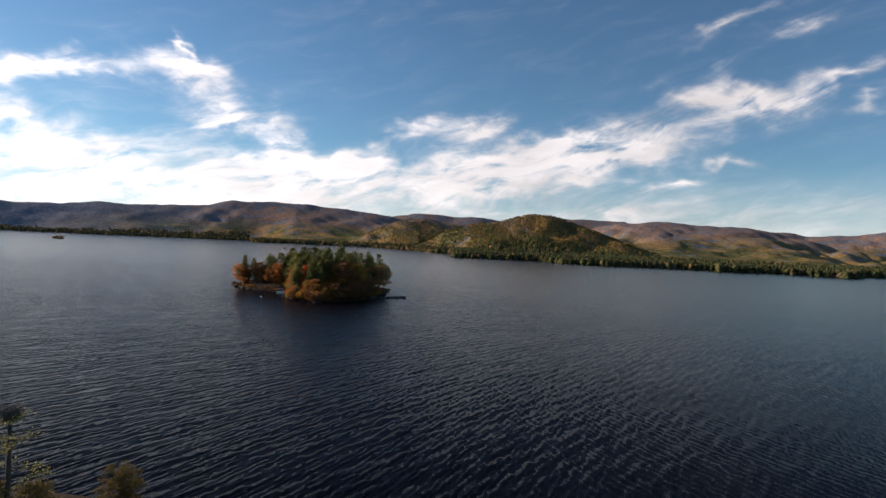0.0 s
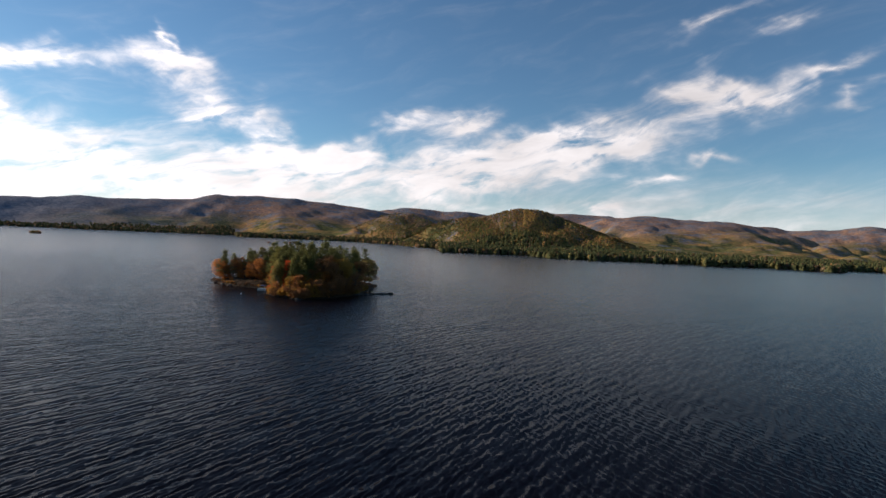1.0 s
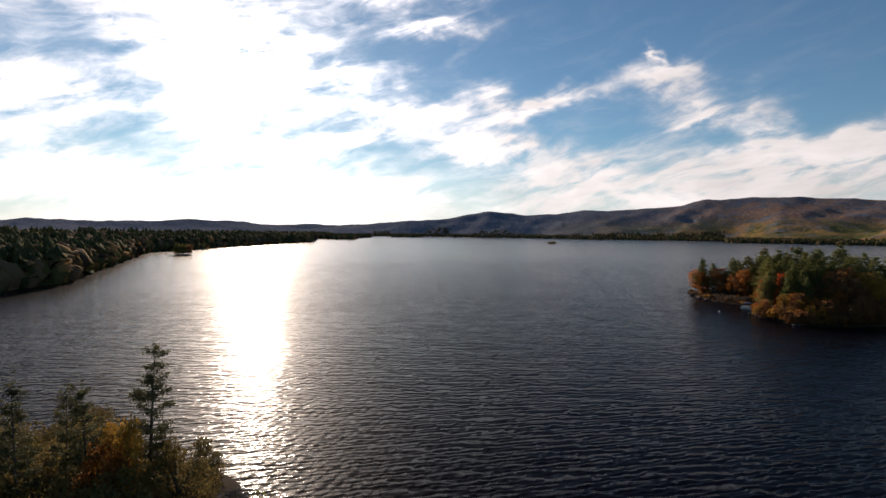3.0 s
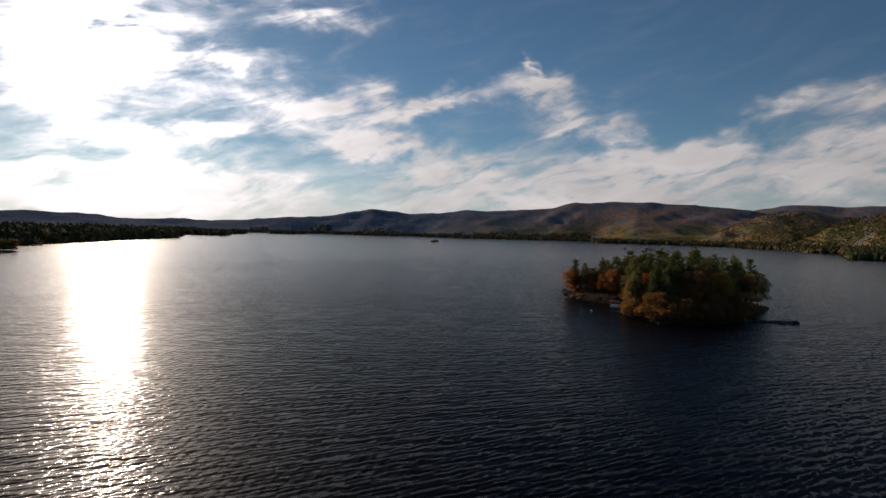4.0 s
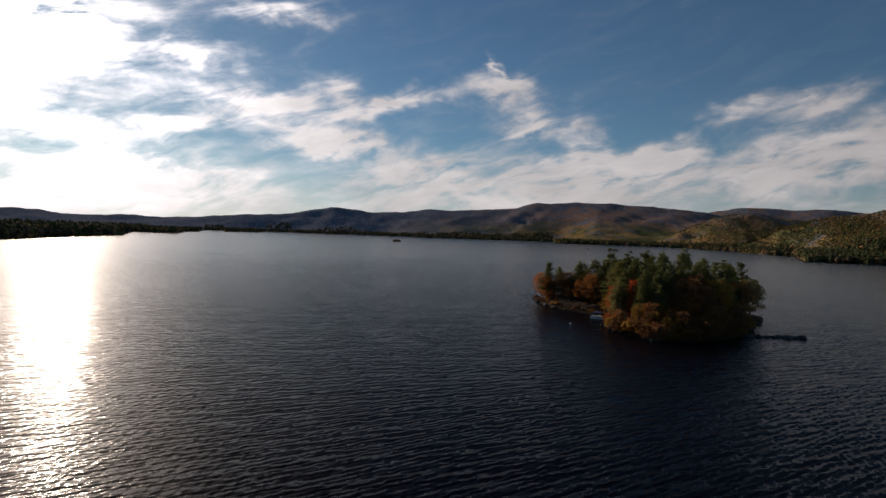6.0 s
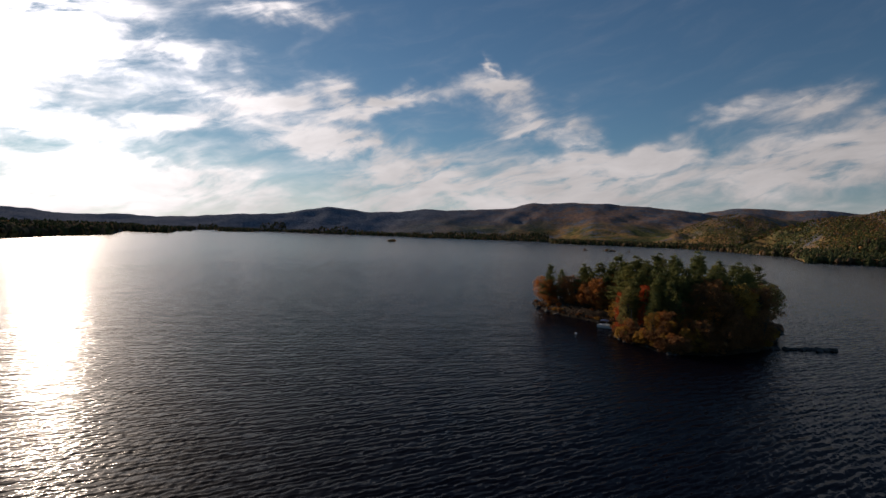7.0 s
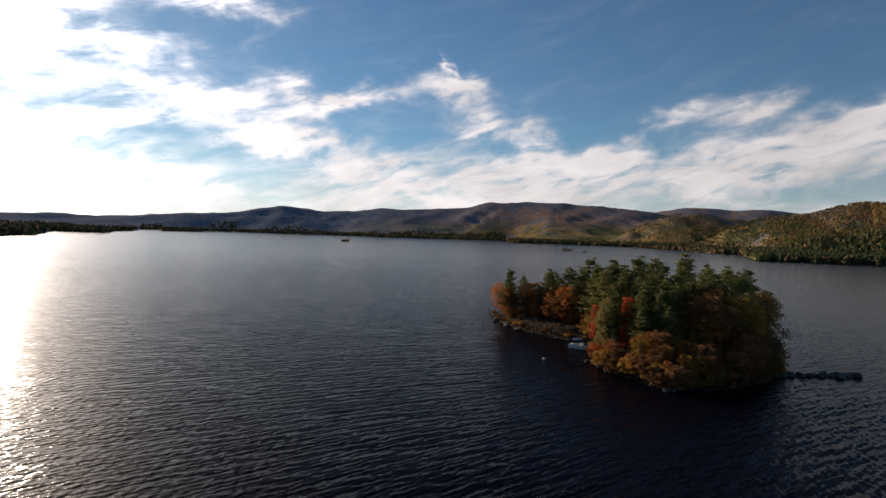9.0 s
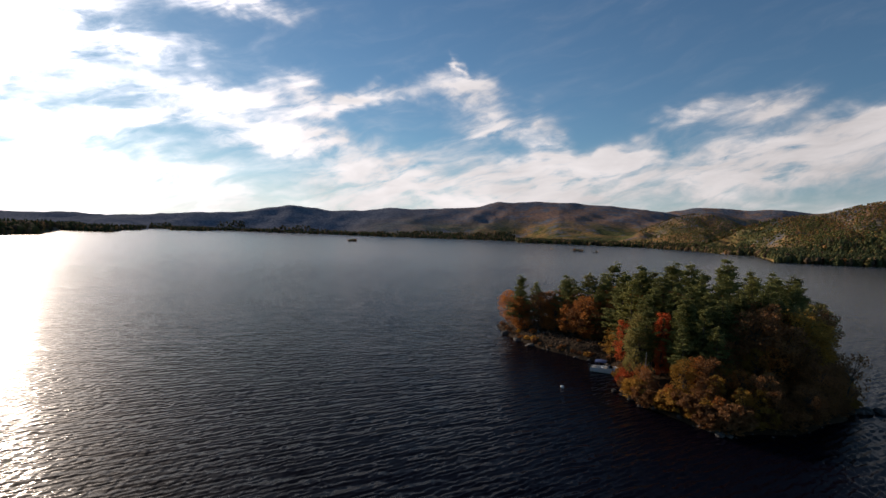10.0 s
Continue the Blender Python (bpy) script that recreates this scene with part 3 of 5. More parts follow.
def build_lake():
    xs, ys = lake_axis(-150, 70, 0.7, 4700), lake_axis(20, 250, 0.7, 4700)
    X, Y = np.meshgrid(xs, ys)
    Z = np.zeros_like(X)
    rng = np.random.default_rng(5)
    for _ in range(14):
        wl_ = rng.uniform(2.2, 5.0)
        th = radians(132) + rng.normal(0, 0.22)
        ph = rng.uniform(0, 6.28)
        Z += 0.0026 * wl_ / 2 * np.sin((X * math.cos(th) + Y * math.sin(th)) * 2 * math.pi / wl_ + ph + 0.8 * np.sin(X * 0.05 + ph))
    edge = np.minimum(np.minimum(X + 150, 70 - X), np.minimum(Y - 20, 250 - Y))
    Z *= np.clip(edge / 25, 0, 1)
    nx, ny = len(xs), len(ys)
    i = np.arange((nx - 1) * (ny - 1))
    a = (i // (nx - 1)) * nx + i % (nx - 1)
    f = np.stack([a, a + 1, a + nx + 1, a + nx], 1)
    me = mesh_from("water", np.stack([X.ravel(), Y.ravel(), Z.ravel()], 1), f, [M_WATER], smooth=True)
    tagged(new("water", me), "dark blue lake water with wind ripples", "lake", kind="structure")


build_lake()

# ---------------------------------------------------------------- land round the lake
# shore: bearing in degrees from +y (clockwise) and range in metres
SHORE = [(-180, 30), (-140, 40), (-120, 60), (-104, 150), (-90, 235), (-83.1, 262), (-79.5, 290), (-78.6, 330), (-77.2, 430), (-76.4, 520), (-75.6, 650),
         (-72.0, 720), (-67.6, 880), (-61.5, 1190), (-61.2, 1720), (-60.4, 1640), (-57.4, 1600), (-57.1, 2000), (-55.9, 2150), (-55.6, 2800),
         (-54.0, 2850), (-53.6, 2400), (-50.3, 2480), (-49.9, 3000), (-47.6, 2980), (-47.2, 2780), (-45.5, 2800), (-41.3, 2780), (-40.8, 2700), (-33.3, 2480), (-25.4, 2500), (-20.0, 2560), (-19.7, 2010), (-13.6, 2020), (-7.8, 1930),
         (-3.0, 1600), (-1.5, 1420), (1.0, 1350), (1.4, 985), (6.7, 985), (10.5, 1010), (13.0, 925), (17.9, 905), (20.8, 945), (27.8, 985),
         (28.1, 938), (33.1, 1030), (38.8, 1020), (39.4, 1180), (48, 1250), (60, 900), (90, 420), (130, 120), (180, 30)]
SH_A = np.array([a for a, _ in SHORE], float)
SH_R = np.array([r for _, r in SHORE], float)


def shore_range(az):
    return np.interp(az, SH_A, SH_R) * (1 + 0.006 * np.sin(az * 3.1) + 0.004 * np.sin(az * 9.7 + 1))


FOOT_A = np.arange(-180, 180.5, 0.5)
FOOT_R = np.array([np.interp(np.arange(a - 3, a + 3.1, 0.5), SH_A, SH_R).max() for a in FOOT_A])
FOOT_R = np.convolve(np.pad(FOOT_R, 8, mode="edge"), np.hanning(19)[1:-1] / np.hanning(19).sum(), mode="valid")


# ridges: crest range, and bearing with angle of the crest over the lake's level
RIDGES = []


LIFT_A = [-125, -104, -68, -57, -53, -50, -47, -44.6, -41, -38, -33, -28, -24, -22, -15, -11, -8, -2.6, 0.5, 4.2, 6.3, 7.8, 10.5, 13.2, 19, 20.5, 22.7, 24.8, 26.4, 34, 40, 95]
LIFT_E = [0.3, 0.3, 0.3, 0.33, 0.25, 0.0, 0.15, 0.25, 0.12, 0.12, 0.2, 0.2, 0.1, 0.22, 0.15, 0.2, 0.28, 0.18, 0.2, 0.3, 0.0, 0.0, 0.2, 0.42, 0.5, 0.3, 0.25, 0.35, 0.12, 0.1, 0.0, 0.0]


def ridge(crest, reach, back, knots):
    a = np.array([k[0] for k in knots], float)
    e = np.array([k[1] for k in knots], float)
    fine = np.arange(a[0] - 2, a[-1] + 2.05, 0.1)
    top = np.interp(fine, a, e) + np.interp(fine, LIFT_A, LIFT_E)
    kern = np.hanning(11)[1:-1]
    top = np.convolve(np.pad(top, 4, mode="edge"), kern / kern.sum(), mode="valid")
    RIDGES.append((crest, reach, back, fine, crest * np.tan(np.radians(top)) + 23.5))


ridge(4300, 900, 900, [(-125, 0.9), (-104, 0.7), (-88, 0.5), (-86.6, 0.66), (-83.4, 0.46), (-76.5, 0.65), (-74.4, 0.86), (-69.6, 0.68), (-66.3, 0.38),
                       (-63, 0.63), (-59.7, 0.45), (-54, 0.95), (-50, 0.4), (-46, -0.3)])
ridge(3500, 1300, 900, [(-66, -0.4), (-60, 0.35), (-58, 0.66), (-55.7, 0.76), (-52.3, 1.26), (-47.6, 1.48), (-45.1, 1.85), (-43.4, 2.25), (-39.3, 1.88), (-36, 2.01),
                        (-33, 2.37), (-30, 2.34), (-27.4, 2.43), (-23.4, 2.88), (-21.8, 3.35), (-17.7, 3.45), (-14, 3.45), (-9.4, 3.0), (-5.4, 2.6), (-2, 2.0), (4, 1.0), (9, -0.3)])
ridge(4100, 1100, 600, [(-12, 0.2), (-8, 2.0), (-5.2, 2.7), (-2.8, 3.17), (-0.2, 3.08), (2.1, 2.95), (4.4, 3.0), (6.3, 2.85), (10, 2.9), (13, 3.07), (15.8, 2.95), (19.2, 2.75), (22, 1.6), (28, 0.4)])
ridge(3300, 1500, 900, [(12, -0.3), (16, 1.8), (19.2, 2.7), (21.7, 3.1), (23.3, 3.1), (25.3, 2.79), (26.8, 2.95), (30.5, 2.7), (33, 2.35), (34.9, 1.9), (38, 0.8), (42, -0.3)])
ridge(4200, 1000, 500, [(28, 0.8), (31, 2.4), (33.8, 2.5), (34.9, 2.1), (38.5, 2.36), (40.4, 2.74), (41.7, 2.57), (43.1, 2.0), (47, 1.7), (60, 1.3), (75, 0.8), (95, 0.6)])
ridge(2450, 650, 400, [(-12, -0.5), (-8, 0.5), (-5.1, 2.1), (-2.2, 2.72), (-0.2, 2.3), (2.7, 1.7), (5, 0.8), (8, -0.5)])
ridge(1680, 620, 420, [(-3, -0.5), (0, 1.3), (2.7, 2.03), (5.6, 2.5), (8.1, 3.35), (9.7, 3.57), (11.9, 3.3), (14.7, 2.28), (17, 1.36), (19.8, 0.45), (24, -0.5)])


def land_height(az, rr):
    """Height of the ground at a bearing (degrees) and range, on arrays of one shape."""
    s = rr - shore_range(az)
    low = 3.2 * smooth01(s / 22) + 6.0 * smooth01(s / 260)
    h = low
    wander = 1.1 * np.sin(rr / 210 + az * 0.55) + 0.7 * np.sin(rr / 83 - az * 1.3) + 0.35 * np.sin(rr / 37 + az * 2.9)
    for crest, reach, back, a, z in RIDGES:
        fade = 1.6 * np.clip((crest - rr) / (0.3 * reach), 0, 1)
        top = np.interp(az + wander * fade, a, z, left=0, right=0)
        start = np.maximum(crest - reach, np.interp(az, FOOT_A, FOOT_R) + 20)
        q = np.where(rr < crest, (rr - start) / np.maximum(crest - start, 60), 1 - (rr - crest) / back)
        h = np.maximum(h, np.maximum(top, 0) * np.clip(q, 0, 1) ** 1.25 * smooth01(s / 140))
    return h * smooth01((s + 3) / 14) - 3.0 * smooth01((-s - 1) / 24)


def build_land():
    az = np.concatenate([np.arange(-180, -100, 2.0), np.arange(-100, 50, 0.25), np.arange(50, 180.5, 2.0)])
    steps = np.concatenate([np.geomspace(24, 800, 90), np.geomspace(816, 4880, 120)])
    A, R = np.meshgrid(az, steps)
    S = R - shore_range(A)
    H = land_height(A, R)
    X, Y = R * np.sin(np.radians(A)), R * np.cos(np.radians(A))
    rough = np.array([fbm(x, y, 160, 5, 3.1) for x, y in zip(X.ravel(), Y.ravel())]).reshape(X.shape)
    gully = np.array([abs(fbm(x, y, 620, 4, 7.7)) for x, y in zip(X.ravel(), Y.ravel())]).reshape(X.shape)
    mid = smooth01(H / 50) * smooth01(S / 80)
    H = H + rough * (2.5 * smooth01(S / 40) + 5.0 * mid) - gully * 42 * mid * (1 - smooth01(H / 200) * 0.85)
    na, ns = len(az), len(steps)
    i = np.arange((na - 1) * (ns - 1))
    a = (i // (na - 1)) * na + i % (na - 1)
    f = np.stack([a, a + na, a + na + 1, a + 1], 1)[:, ::-1]
    f = f[S.ravel()[f].max(axis=1) > -60]
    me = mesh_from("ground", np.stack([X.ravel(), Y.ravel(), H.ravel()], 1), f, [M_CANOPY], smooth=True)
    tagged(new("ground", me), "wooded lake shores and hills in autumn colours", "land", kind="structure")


build_land()


# ---------------------------------------------------------------- far woods, joined by shore
def crown_template(kind, rng):
    """A rough little crown of unit height: (verts, triangles)."""
    if kind == "pine":
        rings, sides = [(0.12, 0.20), (0.34, 0.25), (0.58, 0.18), (0.84, 0.08)], 5
    else:
        rings, sides = [(0.12, 0.24), (0.50, 0.42), (0.85, 0.25)], 5
    v = []
    for z, r in rings:
        off = rng.uniform(0, 6.28)
        for s in range(sides):
            k = r * rng.uniform(0.68, 1.32)
            v.append((k * math.cos(off + 6.283 * s / sides), k * math.sin(off + 6.283 * s / sides), z + rng.normal(0, 0.03)))
    v.append((0, 0, 1.0))
    f = []
    for i in range(len(rings) - 1):
        for s in range(sides):
            a, b2 = i * sides + s, i * sides + (s + 1) % sides
            f += [(a, b2, b2 + sides), (a, b2 + sides, a + sides)]
    base = (len(rings) - 1) * sides
    f += [(base + s, base + (s + 1) % sides, len(v) - 1) for s in range(sides)]
    return np.array(v), np.array(f)


def woods(name, label, az_lo, az_hi, s_lo, s_hi, count, tall, pines, mats, weights, seed, power=1.6, test=None, sink=0.12, spread=1.0):
    rng = np.random.default_rng(seed)
    temps = {"pine": [crown_template("pine", rng) for _ in range(5)], "broad": [crown_template("broad", rng) for _ in range(5)]}
    az = rng.uniform(az_lo, az_hi, count)
    s = s_lo + (s_hi - s_lo) * rng.uniform(0, 1, count) ** power
    rr = shore_range(az) + s
    if test is not None:
        keep = test(az, rr)
        az, rr, s = az[keep], rr[keep], s[keep]
    hh = land_height(az, rr)
    vs, fs, ms, base = [], [], [], 0
    for a, r, h in zip(az, rr, hh):
        kind = "pine" if rng.random() < pines else "broad"
        tv, tf = temps[kind][rng.integers(5)]
        t = rng.uniform(*tall) * (1.12 if kind == "pine" else 0.9)
        w = t * rng.uniform(0.8, 1.25) * spread
        c, sn = math.cos(a * 5 + r), math.sin(a * 5 + r)
        q = np.stack([(tv[:, 0] * c - tv[:, 1] * sn) * w, (tv[:, 0] * sn + tv[:, 1] * c) * w, tv[:, 2] * t], 1)
        q += (r * math.sin(radians(a)), r * math.cos(radians(a)), h - sink * t)
        vs.append(q)
        fs.append(tf + base)
        base += len(tv)
        mi = 0 if kind == "pine" else rng.choice(np.arange(1, len(mats)), p=weights)
        ms.append(np.full(len(tf), mi))
    me = mesh_from(name, np.concatenate(vs), np.concatenate(fs), mats, smooth=True, mat_index=np.concatenate(ms))
    tagged(new(name, me), label, "woods", kind="stuff")


FAR_NEEDLE = leaf_material("far_evergreens", (0.142, 0.169, 0.065), (0.189, 0.203, 0.074), 0.42, 0.9)
FAR_OLIVE = leaf_material("far_olive_woods", (0.216, 0.216, 0.078), (0.277, 0.250, 0.086), 0.42, 0.9)
FAR_RUST = leaf_material("far_rust_woods", (0.405, 0.236, 0.101), (0.527, 0.297, 0.111), 0.42, 0.9)
FAR_GOLD = leaf_material("far_gold_woods", (0.400, 0.270, 0.085), (0.540, 0.365, 0.110), 0.42, 0.9)
FAR_BROWN = leaf_material("far_brown_woods", (0.270, 0.186, 0.112), (0.331, 0.216, 0.116), 0.42, 0.9)
WOOD_MATS = [FAR_NEEDLE, FAR_OLIVE, FAR_RUST, FAR_GOLD, FAR_BROWN]
# evergreens, oaks and brush of the shore belt carry its shade in their colour
SHORE_MATS = [leaf_material("shaded_evergreens", (0.068, 0.084, 0.041), (0.135, 0.146, 0.062), 0.42, 0.9), leaf_material("shaded_oaks", (0.115, 0.108, 0.046), (0.230, 0.196, 0.073), 0.42, 0.9),
              FAR_BROWN, FAR_RUST, leaf_material("shaded_brush", (0.095, 0.068, 0.046), (0.182, 0.124, 0.074), 0.42, 0.9)]
woods("shore_woods", "evergreen woods along the lake shore, darkened in colour as shaded", 1.3, 60, 0, 330, 9500, (8, 13), 0.62, SHORE_MATS, [0.6, 0.08, 0.05, 0.27], 11)
def edge_fade(a, r):
    """Thins a stand out where it ends."""
    return np.sin(a * 91.7 + r * 0.37) * 0.5 + 0.5 < np.clip((a + 8.5) / 5, 0, 1) * np.clip((23 - a) / 4, 0, 1)


def leafy(a, r):
    return land_height(a, r) + 30 * np.sin(a * 2.3 + r / 90) + 16 * np.sin(a * 7.1 - r / 37) + 5.0 * (a - 7) > 58


woods("hill_woods", "mixed green woods over a rounded hill", -8, 23, 60, 950, 23000, (3.2, 5.0), 0.45, WOOD_MATS, [0.62, 0.13, 0.07, 0.18], 12, 1.0, lambda a, r: ~leafy(a, r) & edge_fade(a, r), 0.38, 1.5)
woods("rust_woods", "rust and brown hardwoods over a rounded hill", -8, 23, 60, 950, 25000, (3.0, 4.6), 0.2, WOOD_MATS, [0.28, 0.36, 0.08, 0.28], 17, 1.0, lambda a, r: leafy(a, r) & edge_fade(a, r), 0.38, 1.5)
woods("golden_woods", "golden birch stand on a hillside", 10.2, 13.6, 430, 650, 1300, (3.4, 5.2), 0.05, [FAR_OLIVE, FAR_RUST, FAR_GOLD, FAR_BROWN], [0.3, 0.5, 0.2], 13, 1.0)
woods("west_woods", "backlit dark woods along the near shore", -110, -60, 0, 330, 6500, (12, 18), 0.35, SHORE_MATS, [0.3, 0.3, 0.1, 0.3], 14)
woods("near_west_woods", "dense woods down to the near shore, darkened in colour as shaded", -114, -75.6, 0, 170, 4200, (11, 16), 0.35, SHORE_MATS, [0.3, 0.3, 0.1, 0.3], 16, 1.2)
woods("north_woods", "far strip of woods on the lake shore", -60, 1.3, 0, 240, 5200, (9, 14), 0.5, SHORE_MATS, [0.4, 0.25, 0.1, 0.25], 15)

# ---------------------------------------------------------------- island
ISLE = (-58.0, 226.0)
ISLE_EDGE = [(-100, 252), (-90.5, 237), (-81, 229), (-73, 225.5), (-64.0, 223.0), (-59.4, 213.8), (-59.6, 205.5), (-56.5, 199.8), (-51, 196), (-45, 192), (-37, 197.5), (-32.0, 205.0),
             (-27.4, 213.0), (-26.5, 222), (-25.2, 235), (-23.5, 248), (-24, 259), (-32, 267), (-48, 266), (-70, 264), (-90, 262)]


def edge_table(centre, pts):
    rows = sorted((math.atan2(y - centre[1], x - centre[0]), math.hypot(x - centre[0], y - centre[1])) for x, y in pts)
    a = np.array([r[0] for r in rows])
    r = np.array([q[1] for q in rows])
    return np.concatenate([a[-1:] - 2 * math.pi, a, a[:1] + 2 * math.pi]), np.concatenate([r[-1:], r, r[:1]])


ISLE_A, ISLE_R = edge_table(ISLE, ISLE_EDGE)


def isle_height(x, y):
    a, d = math.atan2(y - ISLE[1], x - ISLE[0]), math.hypot(x - ISLE[0], y - ISLE[1])
    R = float(np.interp(a, ISLE_A, ISLE_R))
    inside = R - d
    return float(0.9 * smooth01((inside + 0.9) / 2.2) + 1.9 * smooth01(inside / 14) - 1.2 * smooth01((-inside - 0.6) / 2.0)) - 0.35 + 0.35 * fbm(x, y, 5, 4, 1.3)


def mound(name, centre, A, R, height_fn, mat, rings=16, sides=128, over=1.14):
    vs = [(centre[0], centre[1], height_fn(*centre))]
    for i in range(1, rings + 1):
        q = over * i / rings
        for s in range(sides):
            a = -math.pi + 2 * math.pi * s / sides
            r = float(np.interp(a, A, R)) * q
            x, y = centre[0] + r * math.cos(a), centre[1] + r * math.sin(a)
            vs.append((x, y, height_fn(x, y)))
    tri = [(0, 1 + s, 1 + (s + 1) % sides) for s in range(sides)]
    quad = [(1 + (i - 1) * sides + s, 1 + i * sides + s, 1 + i * sides + (s + 1) % sides, 1 + (i - 1) * sides + (s + 1) % sides)
            for i in range(1, rings) for s in range(sides)]
    me = bpy.data.meshes.new(name)
    me.from_pydata(vs, [], tri + quad)
    me.materials.append(mat)
    me.polygons.foreach_set("use_smooth", np.full(len(me.polygons), True))
    return me


tagged(new("island_ground", mound("island_ground", ISLE, ISLE_A, ISLE_R, isle_height, M_SOIL)),
       "low island with brown leaf litter and a grassy ledge", "island", kind="structure")


def rock_mesh(seed, sub=2):
    rng = np.random.default_rng(seed)
    bm = bmesh.new()
    bmesh.ops.create_icosphere(bm, subdivisions=sub, radius=1.0)
    off = Vector(rng.uniform(-50, 50, 3))
    cuts = [(Vector(rng.normal(size=3)).normalized(), rng.uniform(0.4, 0.75)) for _ in range(8)]
    for v in bm.verts:
        p = v.co.copy()
        for n, d in cuts:
            k = p.dot(n) - d
            if k > 0:
                p -= n * k * 0.9
        v.co = p * (1 + 0.16 * noise.noise(v.co * 1.7 + off))
    return from_bm("rock", bm, M_ROCK)


ROCKS = [rock_mesh(40 + i) for i in range(6)]
rock_rng = np.random.default_rng(77)


def boulder(x, y, z, size, label, group="shore boulders", squash=0.6):
    ob = new("boulder", ROCKS[rock_rng.integers(6)])
    s = rock_rng.uniform(0.75, 1.25, 3) * size
    ob.matrix_world = Matrix.LocRotScale((x, y, z), Euler((rock_rng.uniform(-0.2, 0.2), rock_rng.uniform(-0.2, 0.2), rock_rng.uniform(0, 6.28))), (s[0], s[1], s[2] * squash))
    return tagged(ob, label, "boulder", group)


def isle_rocks():
    pts = [Vector((x, y, 0)) for x, y in ISLE_EDGE]
    for i in range(len(pts)):
        a, b2 = pts[i], pts[(i + 1) % len(pts)]
        n = int((b2 - a).length / (2.6 if i < 12 else 4.5))
        for k in range(n):
            p = a.lerp(b2, (k + rock_rng.uniform(0, 1)) / n)
            an = math.atan2(p.y - ISLE[1], p.x - ISLE[0])
            R = float(np.interp(an, ISLE_A, ISLE_R)) + rock_rng.uniform(-1.2, 0.5)
            size = (0.28 + 1.0 * rock_rng.uniform(0, 1) ** 2.2) * (1.3 if i < 2 else 1.0)
            boulder(ISLE[0] + R * math.cos(an), ISLE[1] + R * math.sin(an), 0.08 * size, size * (0.6 if 6 <= i <= 12 else 0.85), "grey granite boulder at the island's waterline")


isle_rocks()
# rocky spit off the island's end
for k in range(42):
    q = rock_rng.uniform(0, 1) ** 0.9
    x = -27.8 + 13.9 * q + rock_rng.normal(0, 0.4)
    y = 213.6 + 9.2 * q + rock_rng.normal(0, 0.75)
    boulder(x, y, 0.1, rock_rng.uniform(0.4, 0.9), "dark wet rock of a low spit", "spit rocks", 0.7)
boulder(-14.6, 222.2, 0.1, 1.15, "large dark rock at the tip of a spit", "spit rocks", 0.62)
boulder(-17.4, 218.6, 0.1, 1.0, "rounded dark rock beside a low spit", "spit rocks", 0.7)
# pale rocks on the near corner and on the ledge
for x, y, sz in ((-45.2, 191.9, 0.75), (-44.2, 192.2, 0.55), (-60.4, 204.2, 0.5), (-59.0, 202.6, 0.45), (-57.4, 201.0, 0.6), (-53.8, 198.0, 0.5), (-50.2, 195.6, 0.45), (-47.6, 193.6, 0.5), (-83.0, 235.5, 0.5), (-81.0, 234.0, 0.42)):
    boulder(x, y, max(isle_height(x, y), 0.0) + 0.15, sz, "pale grey rock on the shore ledge", "pale rocks", 0.8)

PINES = [tree_thing("pine_tree", *pine_meshes(100 + i, h, sp, bare, mat, d * 1.7, spz, 0.72), "tall white pine with dark green level limbs", "tree", "island pines")
         for i, (h, sp, bare, mat, d, spz) in enumerate([
             (18.0, 4.3, 0.20, M_NEEDLE, 1.2, 0.0), (17.0, 3.8, 0.28, M_NEEDLE, 1.2, 0.03), (19.0, 4.6, 0.16, M_NEEDLE_OLIVE, 1.2, 0.0),
             (16.0, 2.5, 0.58, M_NEEDLE_OLIVE, 1.3, 0.0), (18.0, 4.0, 0.10, M_NEEDLE, 1.3, 0.0)])]
PINE_H = [18.0, 17.0, 19.0, 16.0, 18.0]
BROADS = {}
for key, mat, label in (("rust", M_RUST, "rust-orange broadleaf tree in autumn leaf"), ("red", M_RED, "bright orange-red maple at the water's edge"),
                        ("gold", M_GOLD, "yellow-gold broadleaf tree in autumn leaf"), ("olive", M_OLIVE, "olive-green broadleaf tree turning yellow"),
                        ("brown", M_BROWN, "brown oak with fading autumn leaves")):
    BROADS[key] = [tree_thing("broadleaf_tree", *broadleaf_meshes(200 + 7 * i + len(key), 10.0, 3.3 if i else 2.7, mat, lumps=95, leaves=62, foot=0.08 + 0.1 * i, fine=0.62), label, "tree", "island broadleaf trees")
                   for i in range(2)]
SHRUBS = {key: tree_thing("shrub", *broadleaf_meshes(300 + len(key), 3.0, 1.7, mat, lumps=34, leaves=60, foot=0.05, fine=0.6), label, "shrub", "island shrubs")
          for key, mat, label in (("rust", M_RUST, "rust-coloured shrub on the island's shore"), ("gold", M_GOLD, "yellowish shrub on the island's shore"),
                                  ("brown", M_BROWN, "brown leafy shrub on the island's shore"), ("red", M_RED, "dark red shrub at the waterline"))}
THIN = tree_thing("broadleaf_tree", *broadleaf_meshes(333, 10.0, 3.6, M_BROWN, lumps=40, leaves=16, foot=0.15), "half-bare maroon-brown tree leaning over the water", "tree", "island broadleaf trees")
plant_rng = np.random.default_rng(9)
used = set()


